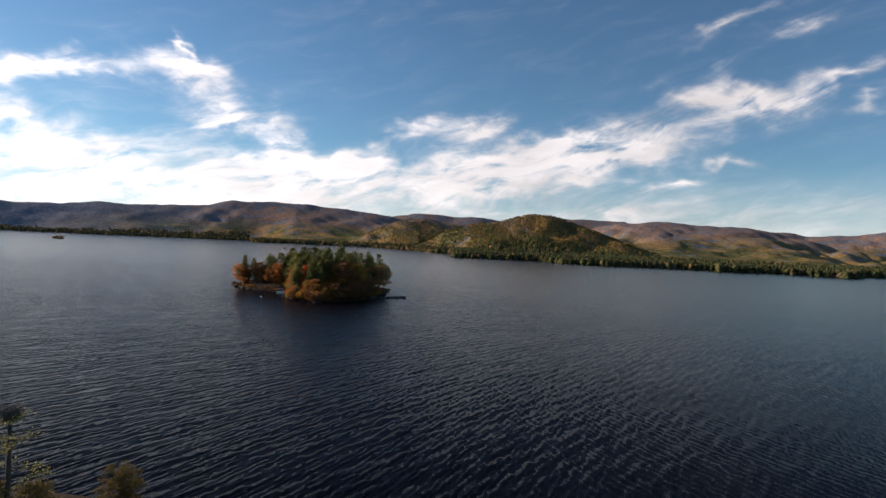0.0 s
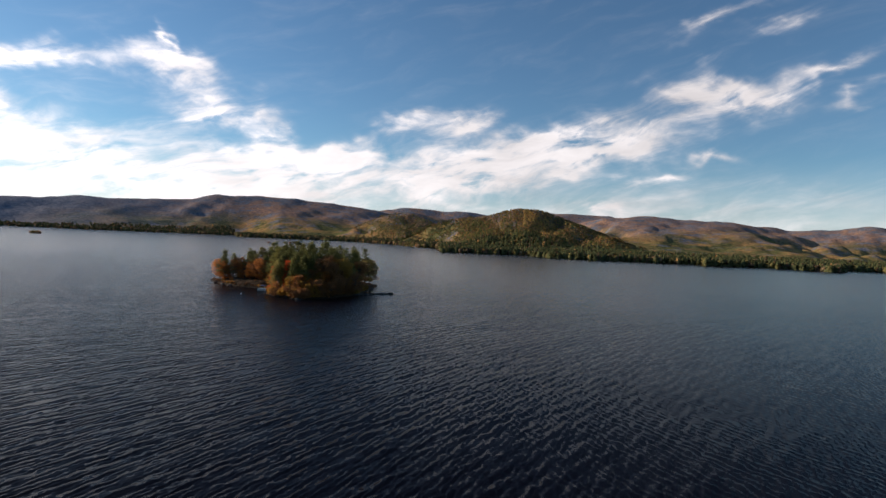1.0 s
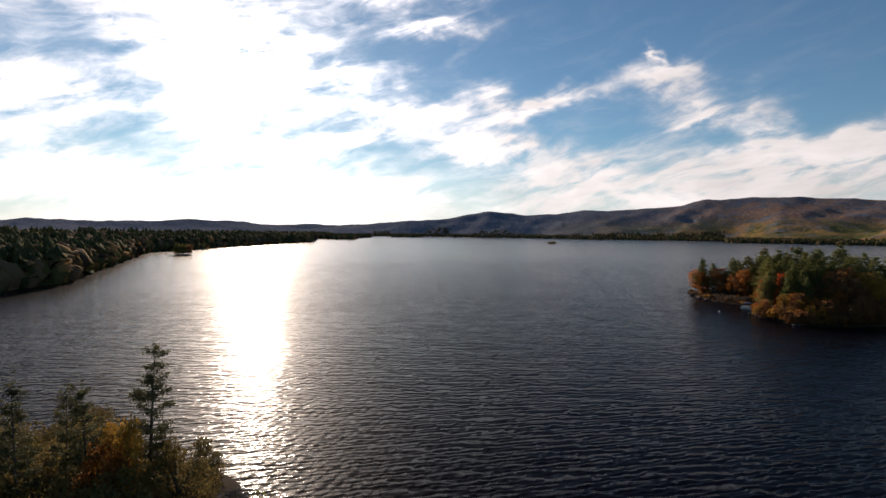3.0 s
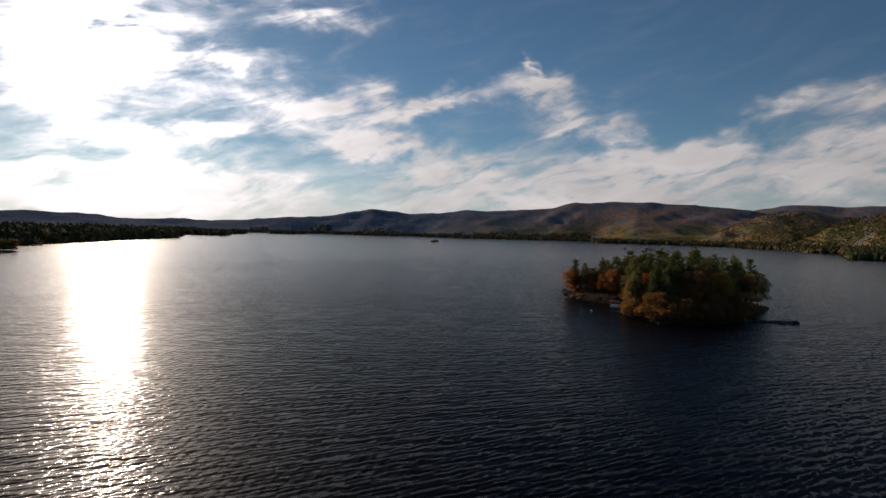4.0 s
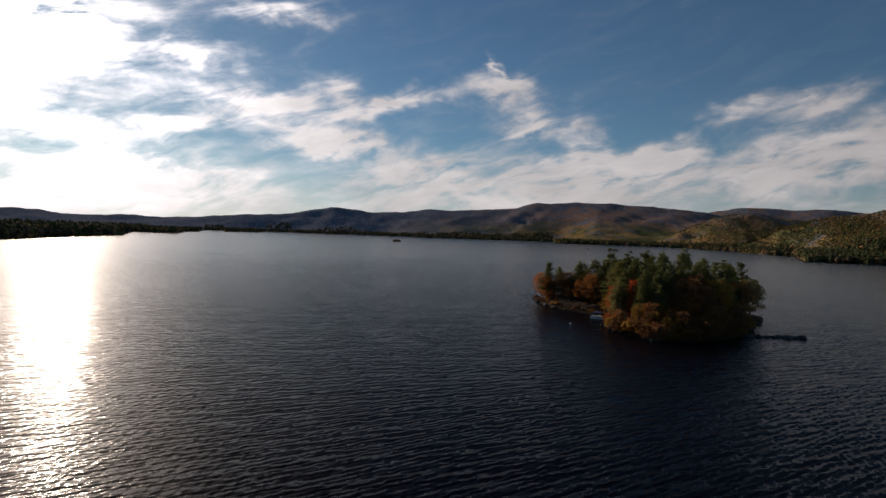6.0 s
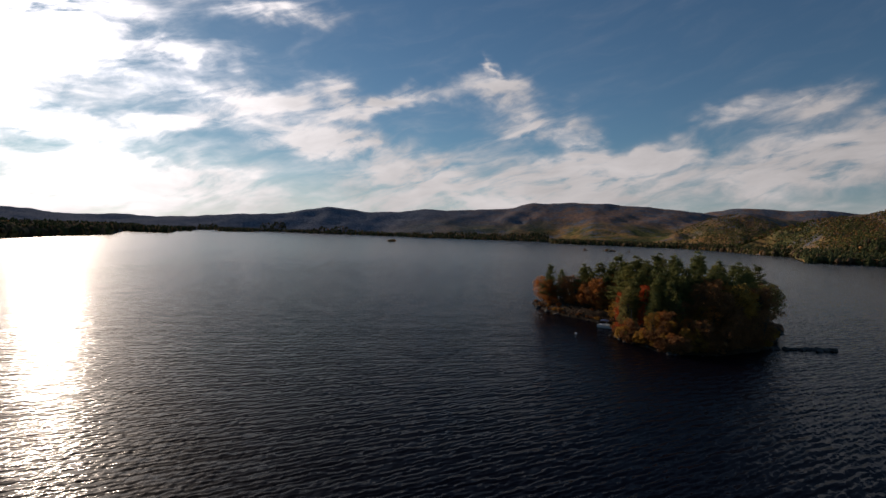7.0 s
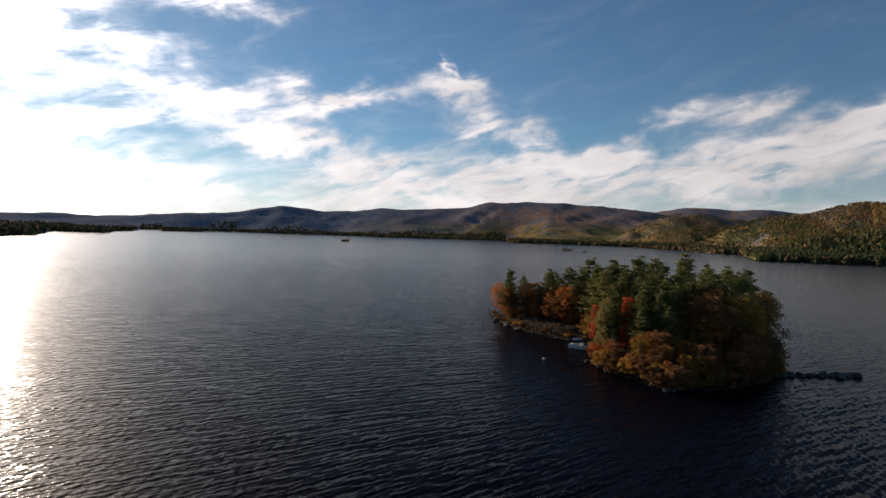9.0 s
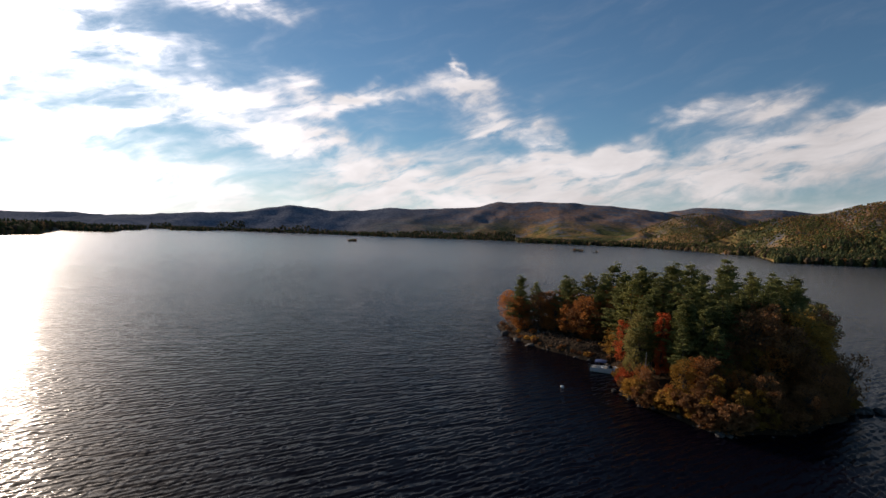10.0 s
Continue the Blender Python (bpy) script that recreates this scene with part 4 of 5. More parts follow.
def plant(proto, proto_h, x, y, tall, wide=1.0, ground=isle_height, sink=0.1):
    """Stands a tree of that height at a place; the first one is the built tree itself."""
    s = tall / proto_h
    m = Matrix.LocRotScale((x, y, max(ground(x, y), 0.05) - sink), Euler((plant_rng.normal(0, 0.03), plant_rng.normal(0, 0.03), plant_rng.uniform(0, 6.28))), (s * wide, s * wide, s))
    if proto.name in used:
        return copy_thing(proto, m @ Matrix.Diagonal((1 / proto.scale.x, 1 / proto.scale.y, 1 / proto.scale.z, 1)))
    used.add(proto.name)
    proto.matrix_world = m
    return proto


def pine_at(x, y, top, k, wide=1.0):
    plant(PINES[k], PINE_H[k], x, y, top + 0.7 - max(isle_height(x, y), 0.05), wide)


for x, y, top, k in ((-89.2, 240, 13.9, 1), (-86, 242, 12.8, 0), (-78, 239, 15.0, 4), (-76, 242, 14.4, 0), (-73.4, 238, 16.2, 3), (-69, 238, 16.4, 0), (-66.7, 235, 18.4, 1),
                     (-59.6, 229.5, 18.6, 4), (-58.6, 234, 17.6, 0), (-54.4, 227, 19.4, 1), (-53.6, 233, 18.4, 2), (-50.3, 240.5, 19.4, 0), (-45.0, 236.5, 20.6, 4), (-48.6, 225, 18.2, 1),
                     (-39.6, 246.0, 18.2, 0), (-43.8, 225, 17.6, 2), (-34.6, 257.0, 17.4, 4), (-29.8, 259.5, 16.6, 1), (-36.6, 238.0, 17.4, 0), (-32.6, 248.0, 16.4, 4), (-33.6, 231.0, 15.0, 0), (-33.2, 238.5, 16.4, 4), (-31.4, 245.0, 15.6, 2), (-36.0, 221.0, 14.0, 1), (-41.0, 219.0, 15.4, 0), 
                     (-61, 241, 17.5, 4), (-52, 241, 18.0, 0), (-45, 249, 17.0, 1), (-57, 246, 17.0, 0), (-41, 233, 17.5, 2), (-80, 250, 13.0, 1), (-93, 249, 12.0, 1), (-65, 246, 16.0, 0),
                     (-56, 222, 17.0, 4), (-50, 217, 16.4, 0), (-60, 221, 16.6, 2), (-63, 227, 17.0, 1), (-53.8, 219, 16.6, 1), (-46.5, 219, 16.8, 2), 
                     (-57.2, 213.4, 14.6, 0), (-56.0, 216, 15.4, 4), (-50.5, 212.5, 15.2, 4), (-48.0, 208.5, 13.6, 1), (-45.2, 212, 15.0, 0), 
                     (-47.5, 214.5, 15.8, 0), (-63.5, 230, 16.0, 4), (-68.5, 232, 13.0, 4), (-57.0, 208.5, 12.5, 1), (-51.0, 208.6, 13.0, 2), (-37.5, 226, 16.4, 4), (-52.4, 215.6, 16.0, 0), (-46.2, 205.2, 11.4, 0), (-50.4, 205.0, 11.0, 1), (-48.6, 220.5, 17.4, 4), (-38.6, 219.5, 17.4, 0), (-43.4, 216.0, 16.2, 4)):
    pine_at(x, y, top, k, 1.22)


def broad_at(key, x, y, tall, wide=1.0):
    plant(BROADS[key][plant_rng.integers(2)], 10.0, x, y, tall, wide * 1.15)


for key, x, y, tall, wide in (("rust", -94, 248, 8.5, 1.0), ("brown", -91, 243, 8.0, 1.0), ("rust", -88, 240, 8.5, 1.0), ("brown", -85, 241, 9.0, 1.0), ("rust", -82, 240, 9.5, 0.9),
                              ("rust", -75, 234, 8.0, 1.0), ("rust", -70, 234, 10.0, 1.1), ("brown", -67, 232, 8.5, 1.0), ("rust", -66, 238, 11.0, 1.0), ("brown", -78, 245, 9.0, 1.1),
                              ("red", -61.2, 218.6, 8.8, 0.5), ("red", -53.6, 211.6, 10.5, 0.45), ("red", -53.9, 207.6, 5.5, 0.5), ("olive", -57.2, 206.4, 9.0, 0.7), ("rust", -56.5, 203.5, 4.2, 0.8), ("olive", -58.0, 212.0, 10.0, 0.6),
                              ("gold", -50, 200, 6.0, 0.85), ("gold", -46.5, 198.5, 5.0, 0.85), ("rust", -51.5, 198.5, 3.6, 0.9), ("brown", -44, 207.5, 7.6, 0.9),
                              ("gold", -40.5, 206.5, 7.4, 0.9), ("rust", -37.5, 208.5, 8.0, 0.9), ("brown", -34.5, 208, 6.5, 1.0), ("brown", -38, 208, 8.0, 1.0), ("rust", -42, 201, 5.8, 0.9),
                              ("rust", -37, 213, 10.5, 0.9), ("brown", -34.0, 211.5, 8.5, 0.85), ("brown", -37.5, 216.5, 13.0, 0.8), ("brown", -52, 224, 12.5, 0.95),
                              ("rust", -59, 232, 12.0, 0.9), ("brown", -44, 235, 12.0, 1.0), ("brown", -63, 247, 11.0, 1.0),
                              ("rust", -72, 250, 11.0, 1.1), ("brown", -36, 234, 11.5, 1.0), ("brown", -84, 254, 9.0, 1.1), ("brown", -34, 205.0, 6.0, 1.0),
                              ("brown", -35.5, 200.5, 5.5, 1.1), ("gold", -41, 198.0, 4.6, 0.9), ("brown", -38, 198.8, 5.0, 1.1), ("brown", -33.6, 203.8, 5.0, 1.0), ("rust", -33.0, 207.6, 6.5, 0.9), ("brown", -31.4, 210.8, 6.5, 0.9), ("rust", -46, 195.5, 3.4, 1.0), ("brown", -30, 219, 7.0, 0.8), ("brown", -54.5, 201.5, 4.2, 0.9)):
    broad_at(key, x, y, tall, wide)
plant(THIN, 10.0, -28.6, 214.4, 8.4, 0.8)
for key, x, y, tall in (("gold", -44.5, 203.5, 5.4), ("brown", -36.0, 211.0, 11.0), ("gold", -35.0, 218.5, 12.0), ("rust", -48.5, 203.5, 5.6), ("gold", -35.5, 216.0, 12.5), ("olive", -34.0, 223.0, 12.5), ("gold", -34.0, 215.0, 10.5), ("brown", -30.5, 238.0, 11.0), ("brown", -30.4, 221.5, 7.0), ("olive", -28.5, 251.0, 11.0), ("brown", -27.0, 257.5, 11.5), ("rust", -39.0, 214.5, 12.0), ("brown", -42.0, 212.5, 11.5), ("brown", -31.4, 213.0, 5.5), ("brown", -45.5, 201.0, 6.5), ("brown", -47.5, 198.2, 4.4), ("gold", -43.5, 196.8, 4.6),
                           ("brown", -40.0, 200.5, 6.0), ("brown", -33.5, 206.0, 7.5), ("rust", -79, 236, 7.5), ("brown", -72, 235, 8.0), ("rust", -63.5, 233, 9.5), ("gold", -64, 224.5, 6.0), ("rust", -57.5, 226, 11.0)):
    broad_at(key, x, y, tall)

SHRUB_KEYS = ("rust", "brown", "gold", "brown", "red")
edge_pts = [Vector((x, y, 0)) for x, y in ISLE_EDGE[:15]]
for i in range(len(edge_pts) - 1):
    a, b2 = edge_pts[i], edge_pts[i + 1]
    n = int((b2 - a).length / (0.95 if i >= 6 else 2.0))
    for k in range(n):
        p = a.lerp(b2, (k + plant_rng.uniform(0.1, 0.9)) / n)
        inward = (Vector((ISLE[0], ISLE[1], 0)) - p).normalized() * plant_rng.uniform(0.5, 2.6)
        p = p + inward * (1.8 if i in (4, 5, 6) else 1.0)
        key = "red" if (i == 6 and k < 2) else SHRUB_KEYS[plant_rng.integers(1, 4)]
        plant(SHRUBS[key], 3.0, p.x, p.y, plant_rng.uniform(1.6, 2.6) if i in (5, 6) else plant_rng.uniform(1.2, 2.4) if i >= 11 else plant_rng.uniform(1.6, 3.4) if i >= 7 else plant_rng.uniform(0.4, 1.2), 1.3)

def dry_grass():
    rng = np.random.default_rng(21)
    cen, siz = [], []
    while len(cen) < 5200:
        x, y = rng.uniform(-99, -22), rng.uniform(193, 258)
        z = isle_height(x, y)
        if z > 0.12 and (rng.random() < 0.25 or (x < -62 and y < 246)):
            cen.append((x, y, z + 0.12))
            siz.append(rng.uniform(0.12, 0.34))
    v, f = leaf_quads(np.array(cen), np.array(siz), rng, 0.0)
    tagged(new("dry_grass", mesh_from("dry_grass", v, f, [M_GRASS])), "brown dry grass and low growth on the island", "grass", kind="stuff")


dry_grass()
for k in range(30):
    x, y = plant_rng.uniform(-96, -64), plant_rng.uniform(222, 246)
    if isle_height(x, y) > 0.35:
        plant(SHRUBS[("brown", "brown", "rust", "gold")[plant_rng.integers(4)]], 3.0, x, y, plant_rng.uniform(0.4, 1.1), 1.4)

# dead pale trunk standing at the water
snag = [([Vector((0, 0, -0.4)), Vector((0.1, 0, 3)), Vector((0.15, 0.1, 6.2))], [0.16, 0.12, 0.05], 6), ([Vector((0.1, 0, 3.6)), Vector((0.7, 0.2, 4.6))], [0.06, 0.02], 4)]
dead = new("dead_trunk", wood_mesh("dead_trunk", snag, M_PALE_BARK))
dead.location = (-56.0, 205.0, 0.7)
tagged(dead, "pale dead birch trunk standing at the shore", "trunk")


# ---------------------------------------------------------------- motor boat
def lofted(stations, mat, name):
    """Skin over cross-sections, each a list of points, capped at the ends."""
    bm = bmesh.new()
    rows = [[bm.verts.new(p) for p in st] for st in stations]
    for a, b2 in zip(rows, rows[1:]):
        for i in range(len(a) - 1):
            bm.faces.new((a[i], a[i + 1], b2[i + 1], b2[i]))
    bm.faces.new(rows[0])
    bm.faces.new(list(reversed(rows[-1])))
    bmesh.ops.recalc_face_normals(bm, faces=bm.faces)
    return from_bm(name, bm, mat)


def block(name, size, at, mat, bevel=0.04):
    bm = bmesh.new()
    bmesh.ops.create_cube(bm, size=1, matrix=Matrix.Translation(at) @ Matrix.Diagonal((*size, 1)))
    bmesh.ops.bevel(bm, geom=list(bm.edges), offset=bevel, segments=2, affect="EDGES")
    return from_bm(name, bm, mat)


def motor_boat():
    root = new("motor_boat")
    hull = []
    for x, w, keel, rim in ((-2.9, 1.12, -0.28, 0.72), (-1.5, 1.18, -0.32, 0.76), (0.0, 1.18, -0.32, 0.84), (1.4, 0.98, -0.28, 0.94), (2.4, 0.58, -0.12, 1.02), (3.05, 0.08, 0.35, 1.08)):
        hull.append([(x, -w, rim), (x, -w * 0.92, rim * 0.45), (x, -w * 0.82, 0.02), (x, 0, keel), (x, w * 0.82, 0.02), (x, w * 0.92, rim * 0.45), (x, w, rim)])
    part("hull", lofted(hull, M_HULL, "hull"), root)
    # rub rail, deck rim and cockpit
    rim_v, rim_f = [], []
    for side in (-1, 1):
        pts = [Vector((st[0][0], side * abs(st[0][1]), st[0][2] + 0.02)) for st in hull]
        tube(pts, [0.05] * len(pts), 6, rim_v, rim_f)
    part("rub_rail", mesh_from("rub_rail", [tuple(v) for v in rim_v], rim_f, [M_HULL]), root, "white rub rail")
    part("foredeck", lofted([[(x, -w, z), (x, 0, z + 0.10), (x, w, z)] for x, w, z in ((1.1, 0.98, 0.93), (2.0, 0.75, 1.0), (2.6, 0.46, 1.05), (3.02, 0.08, 1.09))], M_HULL, "foredeck"), root)
    part("cockpit_floor", block("cockpit_floor", (3.9, 1.9, 0.05), (-0.9, 0, 0.35), M_SEAT, 0.01), root)
    part("stern_bench", block("stern_bench", (0.6, 1.8, 0.45), (-2.3, 0, 0.62), M_SEAT, 0.08), root)
    for yy in (-0.55, 0.55):
        part("seat", block("seat", (0.55, 0.55, 0.5), (-0.2, yy, 0.65), M_SEAT, 0.08), root)
    part("windshield", lofted([[(0.55, -1.0, 0.86), (0.25, -0.95, 1.28), (0.28, -0.92, 1.28), (0.6, -0.97, 0.86)],
                               [(1.05, -0.35, 0.95), (0.65, -0.33, 1.36), (0.68, -0.33, 1.36), (1.10, -0.35, 0.95)],
                               [(1.05, 0.35, 0.95), (0.65, 0.33, 1.36), (0.68, 0.33, 1.36), (1.10, 0.35, 0.95)],
                               [(0.55, 1.0, 0.86), (0.25, 0.95, 1.28), (0.28, 0.92, 1.28), (0.6, 0.97, 0.86)]], M_GLASS, "windshield"), root, "smoked glass windshield")
    canopy = []
    for i in range(9):
        x = -2.1 + 2.0 * i / 8
        z = 1.95 + 0.12 * math.sin(math.pi * i / 8)
        canopy.append([(x, -1.1, z - 0.12), (x, -0.6, z + 0.04), (x, 0.0, z + 0.09), (x, 0.6, z + 0.04), (x, 1.1, z - 0.12), (x, 1.08, z - 0.16), (x, 0.0, z + 0.05), (x, -1.08, z - 0.16)])
    top = part("bimini_top", lofted(canopy, M_CANVAS, "bimini_top"), root, "blue canvas sun top")
    for x0, x1 in ((-2.0, -1.4), (-0.2, -0.9)):
        for side in (-1, 1):
            v, f = [], []
            tube([Vector((x1, side * 1.12, 0.8)), Vector((x0, side * 1.08, 1.84))], [0.02, 0.02], 5, v, f)
            part("strut", mesh_from("strut", [tuple(q) for q in v], f, [M_STEEL]), top)
    motor = part("outboard_motor", block("outboard_motor", (0.45, 0.42, 0.6), (-3.2, 0, 0.95), M_DARK, 0.1), root, "black outboard motor")
    part("leg", block("leg", (0.22, 0.12, 0.9), (-3.2, 0, 0.35), M_DARK, 0.03), motor)
    root.matrix_world = pose(-63.7, 216.0, 0.04, 0, 0, 4)
    tagged(root, "white motor boat with blue canvas top moored in a cove", "boat")


motor_boat()


def mooring_buoy():
    root = new("mooring_buoy")
    bm = bmesh.new()
    bmesh.ops.create_uvsphere(bm, u_segments=16, v_segments=10, radius=0.3, matrix=Matrix.Translation((0, 0, 0.1)) @ Matrix.Diagonal((1, 1, 0.85, 1)))
    part("float", from_bm("float", bm, M_HULL, True), root)
    v, f = [], []
    tube([Vector((0, 0, 0.3)), Vector((0, 0, 0.46))], [0.03, 0.03], 6, v, f)
    part("ring", mesh_from("ring", [tuple(q) for q in v], f, [M_STEEL]), root, "steel eye on top")
    root.location = (-68.2, 201.6, 0.0)
    tagged(root, "white round mooring buoy floating near the island", "buoy")


mooring_buoy()

# ---------------------------------------------------------------- small islets
ISLETS = {}


def islet(cx, cy, rx, ry, turn, trees, tall, seed):
    rng = np.random.default_rng(seed)
    pts = [(cx + math.cos(a) * rx * rng.uniform(0.8, 1.15) * math.cos(turn) - math.sin(a) * ry * math.sin(turn),
            cy + math.cos(a) * rx * math.sin(turn) + math.sin(a) * ry * rng.uniform(0.8, 1.15) * math.cos(turn)) for a in np.arange(-3.0, 3.2, 0.45)]
    A, R = edge_table((cx, cy), pts)

    def hgt(x, y):
        d = math.hypot(x - cx, y - cy) / float(np.interp(math.atan2(y - cy, x - cx), A, R))
        return 1.5 * float(smooth01((1.1 - d) / 0.7)) - 0.5 + 0.3 * fbm(x, y, 4, 3, seed)
    ob = new("islet", mound("islet", (cx, cy), A, R, hgt, M_ROCK, 8, 40))
    tagged(ob, "small rocky islet out on the lake", "islet", "islets", "structure")
    for k in range(trees):
        a, q = rng.uniform(0, 6.28), rng.uniform(0, 0.75) ** 0.5
        r = float(np.interp(a - math.pi, A, R)) * q
        x, y = cx + r * math.cos(a - math.pi), cy + r * math.sin(a - math.pi)
        if rng.random() < (0.7 if tall > 6 else 0.2):
            plant(PINES[rng.integers(5)], 18.0, x, y, tall * rng.uniform(0.9, 1.3), 1.0, hgt)
        else:
            plant(BROADS[("brown", "olive")[rng.integers(2)]][rng.integers(2)], 10.0, x, y, tall * rng.uniform(0.6, 1.0), 1.2, hgt)


islet(-760, 1045, 9, 19, 0.35, 26, 5.5, 1)
islet(-272, 1056, 18, 9, 0.0, 16, 4.6, 2)
islet(-321, 1082, 5.5, 4, 0.0, 2, 3.5, 3)
islet(-232, 1030, 8, 4, 0.0, 2, 3.0, 4)
islet(-536, 172, 15, 7, 0.4, 12, 9.5, 5)
islet(-672, 230, 12, 5, 0.5, 6, 7.0, 6)

# ---------------------------------------------------------------- headland under the flight's start
HEAD = (-52.0, 12.0)
HEAD_EDGE = [(-20, -20), (-18, 5), (-21, 28), (-24, 44), (-33, 46), (-42, 41), (-53, 46), (-66, 40), (-78, 22), (-82, 0), (-76, -25), (-50, -40), (-28, -38)]
HEAD_A, HEAD_R = edge_table(HEAD, HEAD_EDGE)


def head_height(x, y):
    d = float(np.interp(math.atan2(y - HEAD[1], x - HEAD[0]), HEAD_A, HEAD_R)) - math.hypot(x - HEAD[0], y - HEAD[1])
    return float(1.0 * smooth01((d + 1.5) / 3) + 2.6 * smooth01(d / 22) - 1.4 * smooth01((-d - 0.5) / 3)) - 0.4 + 0.3 * fbm(x, y, 5, 4, 2.2)


tagged(new("headland_ground", mound("headland_ground", HEAD, HEAD_A, HEAD_R, head_height, M_SOIL, 14, 96)), "wooded headland with brown leaf litter", "headland", kind="structure")
SPIRES = [tree_thing("pine_tree", *pine_meshes(500 + i, 16.0, sp, 0.15, M_BACKLIT_NEEDLE, 5.0, sr, 0.36), "slender sparse pine on the near headland", "tree", "headland pines")
          for i, (sp, sr) in enumerate(((2.3, 0.18), (2.1, 0.26), (2.5, 0.15)))]


HEAD_OAKS = [tree_thing("broadleaf_tree", *broadleaf_meshes(600 + i, 10.0, r, mat, lumps=130, leaves=110, foot=0.12, fine=0.46), label, "tree", "headland broadleaf trees")
             for i, (r, mat, label) in enumerate(((3.2, M_BACKLIT_OAK, "dense dark olive oak on the near headland"), (3.6, M_BACKLIT_OAK, "broad dark olive oak on the near headland"), (2.6, M_AMBER, "amber-yellow tree among dark oaks"), (2.6, M_RUST, "rust-orange tree among dark oaks")))]
HEAD_SHRUB = tree_thing("shrub", *broadleaf_meshes(640, 3.0, 1.9, M_BACKLIT_OAK, lumps=70, leaves=70, foot=0.06, fine=0.4), "dark olive shrub on the near headland", "shrub", "headland shrubs")


def on_head(proto, ph, x, y, top, wide=1.0):
    plant(proto, ph, x, y, top - head_height(x, y), wide, head_height)


for k, x, y, top, wide in ((0, -39.6, 35.3, 16.6, 1.0), (1, -39.5, 29.1, 15.9, 1.0), (2, -39.3, 30.9, 14.9, 0.8), (1, -39.0, 32.5, 15.1, 0.9), (0, -42.5, 27.6, 14.8, 0.8),
                           (2, -47, 24, 14.5, 1.0), (0, -53, 20, 15.0, 1.1), (1, -60, 28, 14.0, 1.1)):
    on_head(SPIRES[k], 16.0, x, y, top, wide)
for k, x, y, top, wide in ((2, -38.3, 33.9, 12.4, 0.55), (3, -38.2, 32.6, 11.6, 0.6), (0, -37.4, 36.4, 10.9, 0.75), (1, -39.6, 30.2, 11.2, 0.9), (0, -36.6, 33.8, 10.2, 0.9), (1, -37.0, 31.0, 10.2, 0.9),
                           (0, -39.8, 27.4, 11.2, 1.0), (1, -36.0, 28.4, 9.8, 1.0), (0, -33.8, 31.6, 8.6, 1.0), (1, -34.6, 35.6, 8.4, 0.8), (0, -43.5, 29.5, 11.4, 1.0), (1, -43.0, 33.0, 10.6, 1.0),
                           (0, -42.0, 25.0, 11.6, 1.1), (1, -38.0, 24.4, 10.4, 1.1), (0, -34.5, 25.5, 8.8, 1.0), (1, -47.0, 27.0, 11.5, 1.1), (0, -47.5, 33.0, 9.8, 1.0), (1, -46.0, 22.0, 11.4, 1.1),
                           (0, -41.5, 37.6, 8.0, 0.9), (1, -31.2, 33.4, 6.8, 0.9), (0, -29.8, 30.5, 6.2, 1.0), (1, -52.0, 24.0, 11.0, 1.2), (0, -51.0, 31.5, 9.0, 1.1), (1, -41, 19, 10, 1.1),
                           (0, -34.0, 38.6, 5.6, 0.9), (1, -37.6, 39.4, 6.2, 0.8), (0, -30.6, 36.6, 5.4, 0.8), (1, -27.6, 36.4, 5.4, 0.9), (0, -24.0, 40.6, 4.9, 1.0), (1, -56, 34, 8.5, 1.1), (0, -60, 22, 10, 1.2)):
    on_head(HEAD_OAKS[k], 10.0, x, y, top + 0.3, wide)
for k in range(90):
    a, q = plant_rng.uniform(0, 6.28), plant_rng.uniform(0.02, 0.9) ** 0.6
    r = float(np.interp((a + math.pi) % (2 * math.pi) - math.pi, HEAD_A, HEAD_R)) * q
    x, y = HEAD[0] + r * math.cos(a), HEAD[1] + r * math.sin(a)
    if y < 20 and (x < -30 or y < 5):
        plant(BROADS[("olive", "brown")[k % 2]][k % 2], 10.0, x, y, plant_rng.uniform(6, 9.5), 1.15, head_height)
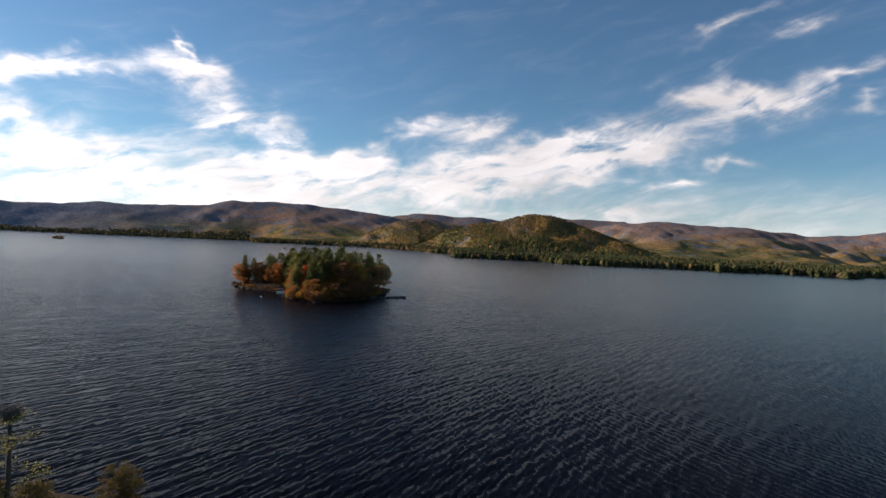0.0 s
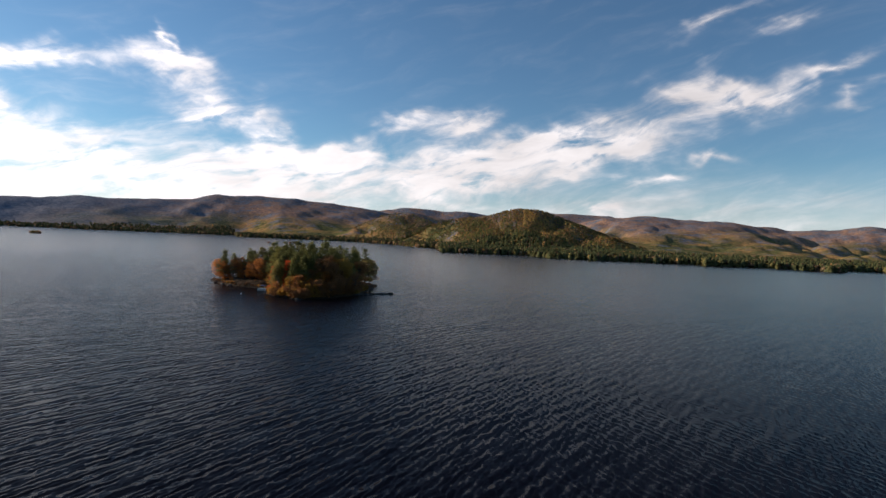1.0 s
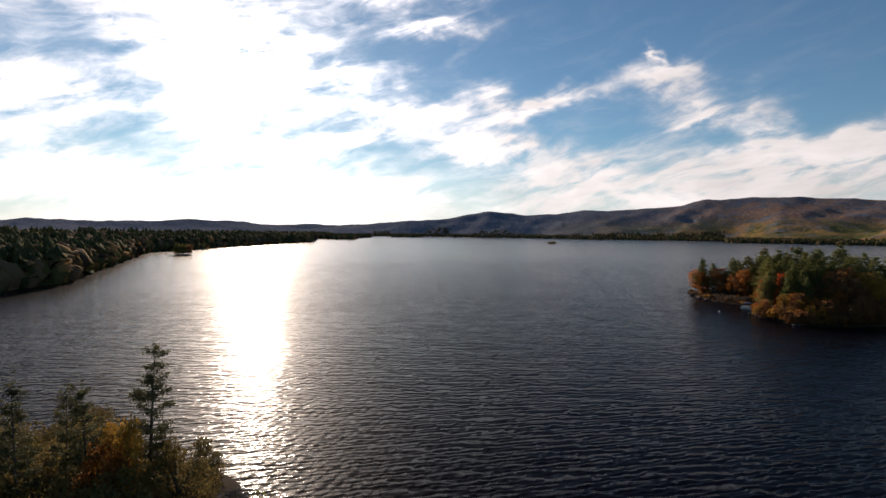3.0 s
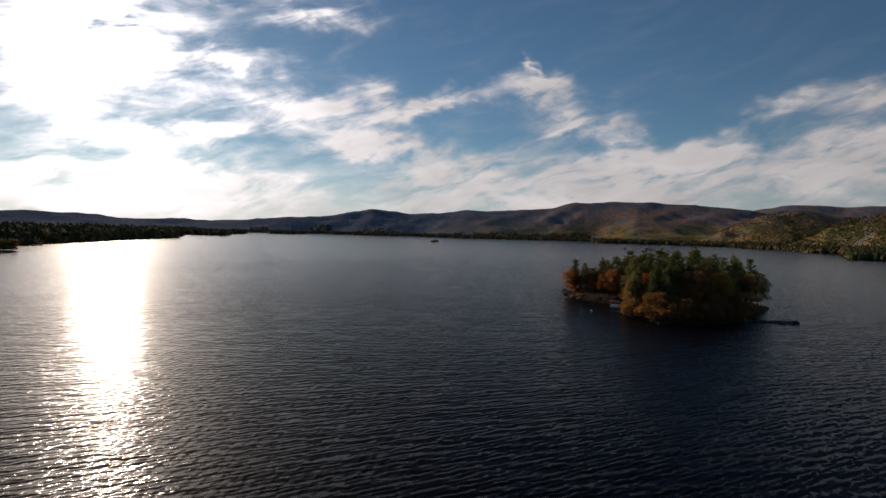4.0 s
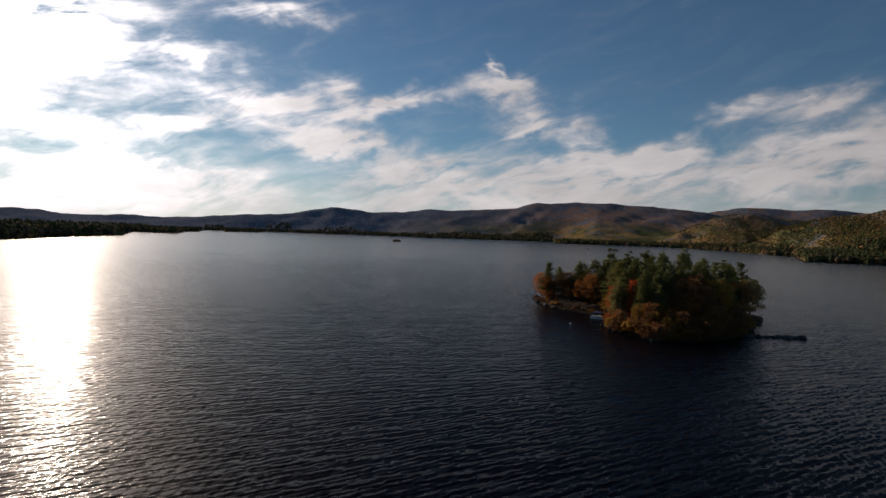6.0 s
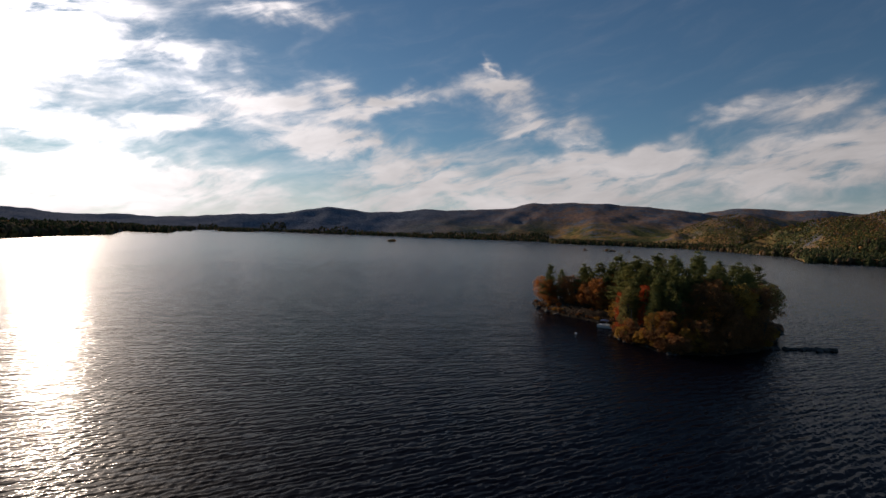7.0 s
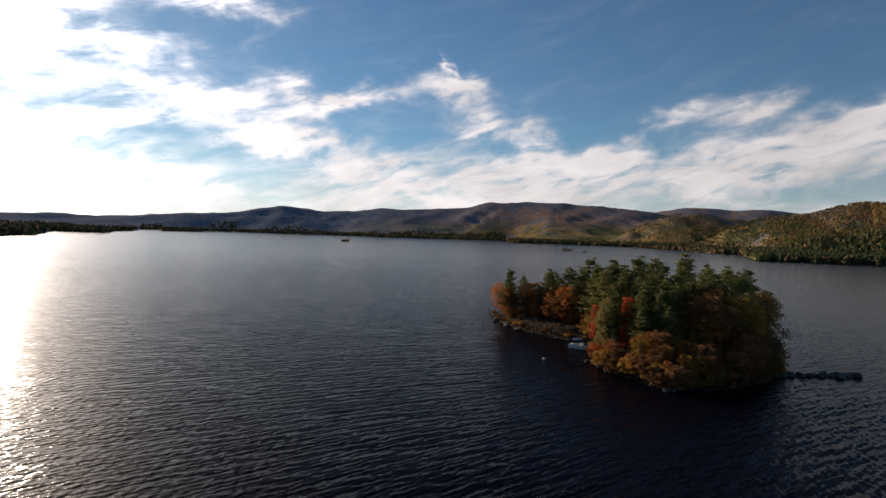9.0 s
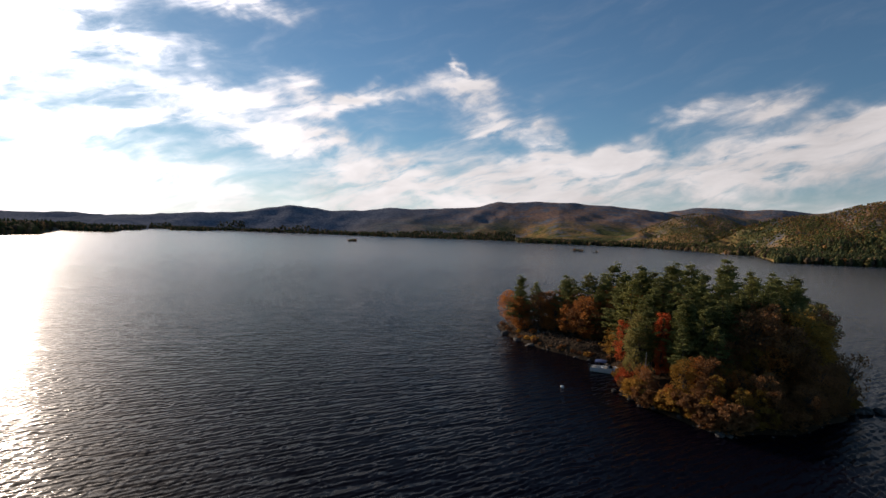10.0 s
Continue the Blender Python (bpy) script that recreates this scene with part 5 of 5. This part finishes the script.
for k in range(60):
    a, q = plant_rng.uniform(-0.6, 2.2), plant_rng.uniform(0.55, 0.97)
    r = float(np.interp(a, HEAD_A, HEAD_R)) * q
    x, y = HEAD[0] + r * math.cos(a), HEAD[1] + r * math.sin(a)
    on_head(HEAD_SHRUB, 3.0, x, y, head_height(x, y) + plant_rng.uniform(1.2, 3.0), 1.3)


def nest_tree():
    """A broken-topped pine that carries a big stick nest."""
    root = new("pine_tree")
    gz = head_height(-30.4, 37.2)
    top = 9.8 - gz
    br = [([Vector((0, 0, -0.6)), Vector((0.1, 0, top * 0.5)), Vector((0, 0.1, top))], [0.22, 0.17, 0.12], 7)]
    rng = np.random.default_rng(3)
    cen, siz = [], []
    for k in range(22):
        a, z, L = rng.uniform(0, 6.28), top * rng.uniform(0.3, 0.98), rng.uniform(0.9, 2.4)
        e = Vector((math.cos(a) * L, math.sin(a) * L, z + rng.uniform(-0.1, 0.5)))
        br.append(([Vector((0.05, 0.05, z)), e], [0.05, 0.012], 4))
        if rng.random() < 0.6:
            n = 90
            cen.append(np.array(e) * (0.92, 0.92, 1) + rng.normal(0, 1, (n, 3)) * (0.4, 0.4, 0.16))
            siz.append(rng.uniform(0.04, 0.10, n))
    part("trunk", wood_mesh("nest_tree_wood", br, M_BARK), root)
    v, f = leaf_quads(np.concatenate(cen), np.concatenate(siz), rng, 0.6)
    part("crown", mesh_from("nest_tree_crown", v, f, [M_NEEDLE_OLIVE]), root)
    root.location = (-30.0, 37.1, gz)
    tagged(root, "broken-topped pine that carries a stick nest", "tree")
    sticks_v, sticks_f = [], []
    for _ in range(260):
        a = rng.uniform(0, 6.28)
        z = rng.uniform(0, 0.85)
        r = (0.30 + 0.42 * z / 0.85) * rng.uniform(0.7, 1.05)
        d = a + math.pi / 2 + rng.normal(0, 0.4)
        c = Vector((math.cos(a) * r, math.sin(a) * r, z))
        w = Vector((math.cos(d), math.sin(d), rng.normal(0, 0.25))) * rng.uniform(0.25, 0.6)
        tube([c - w, c + w], [0.018, 0.01], 4, sticks_v, sticks_f)
    nest = new("bird_nest", mesh_from("bird_nest", [tuple(q) for q in sticks_v], sticks_f, [M_STICKS]))
    nest.location = (-30.0, 37.2, 9.6)
    tagged(nest, "big empty nest of dead sticks on a broken pine", "nest")


nest_tree()
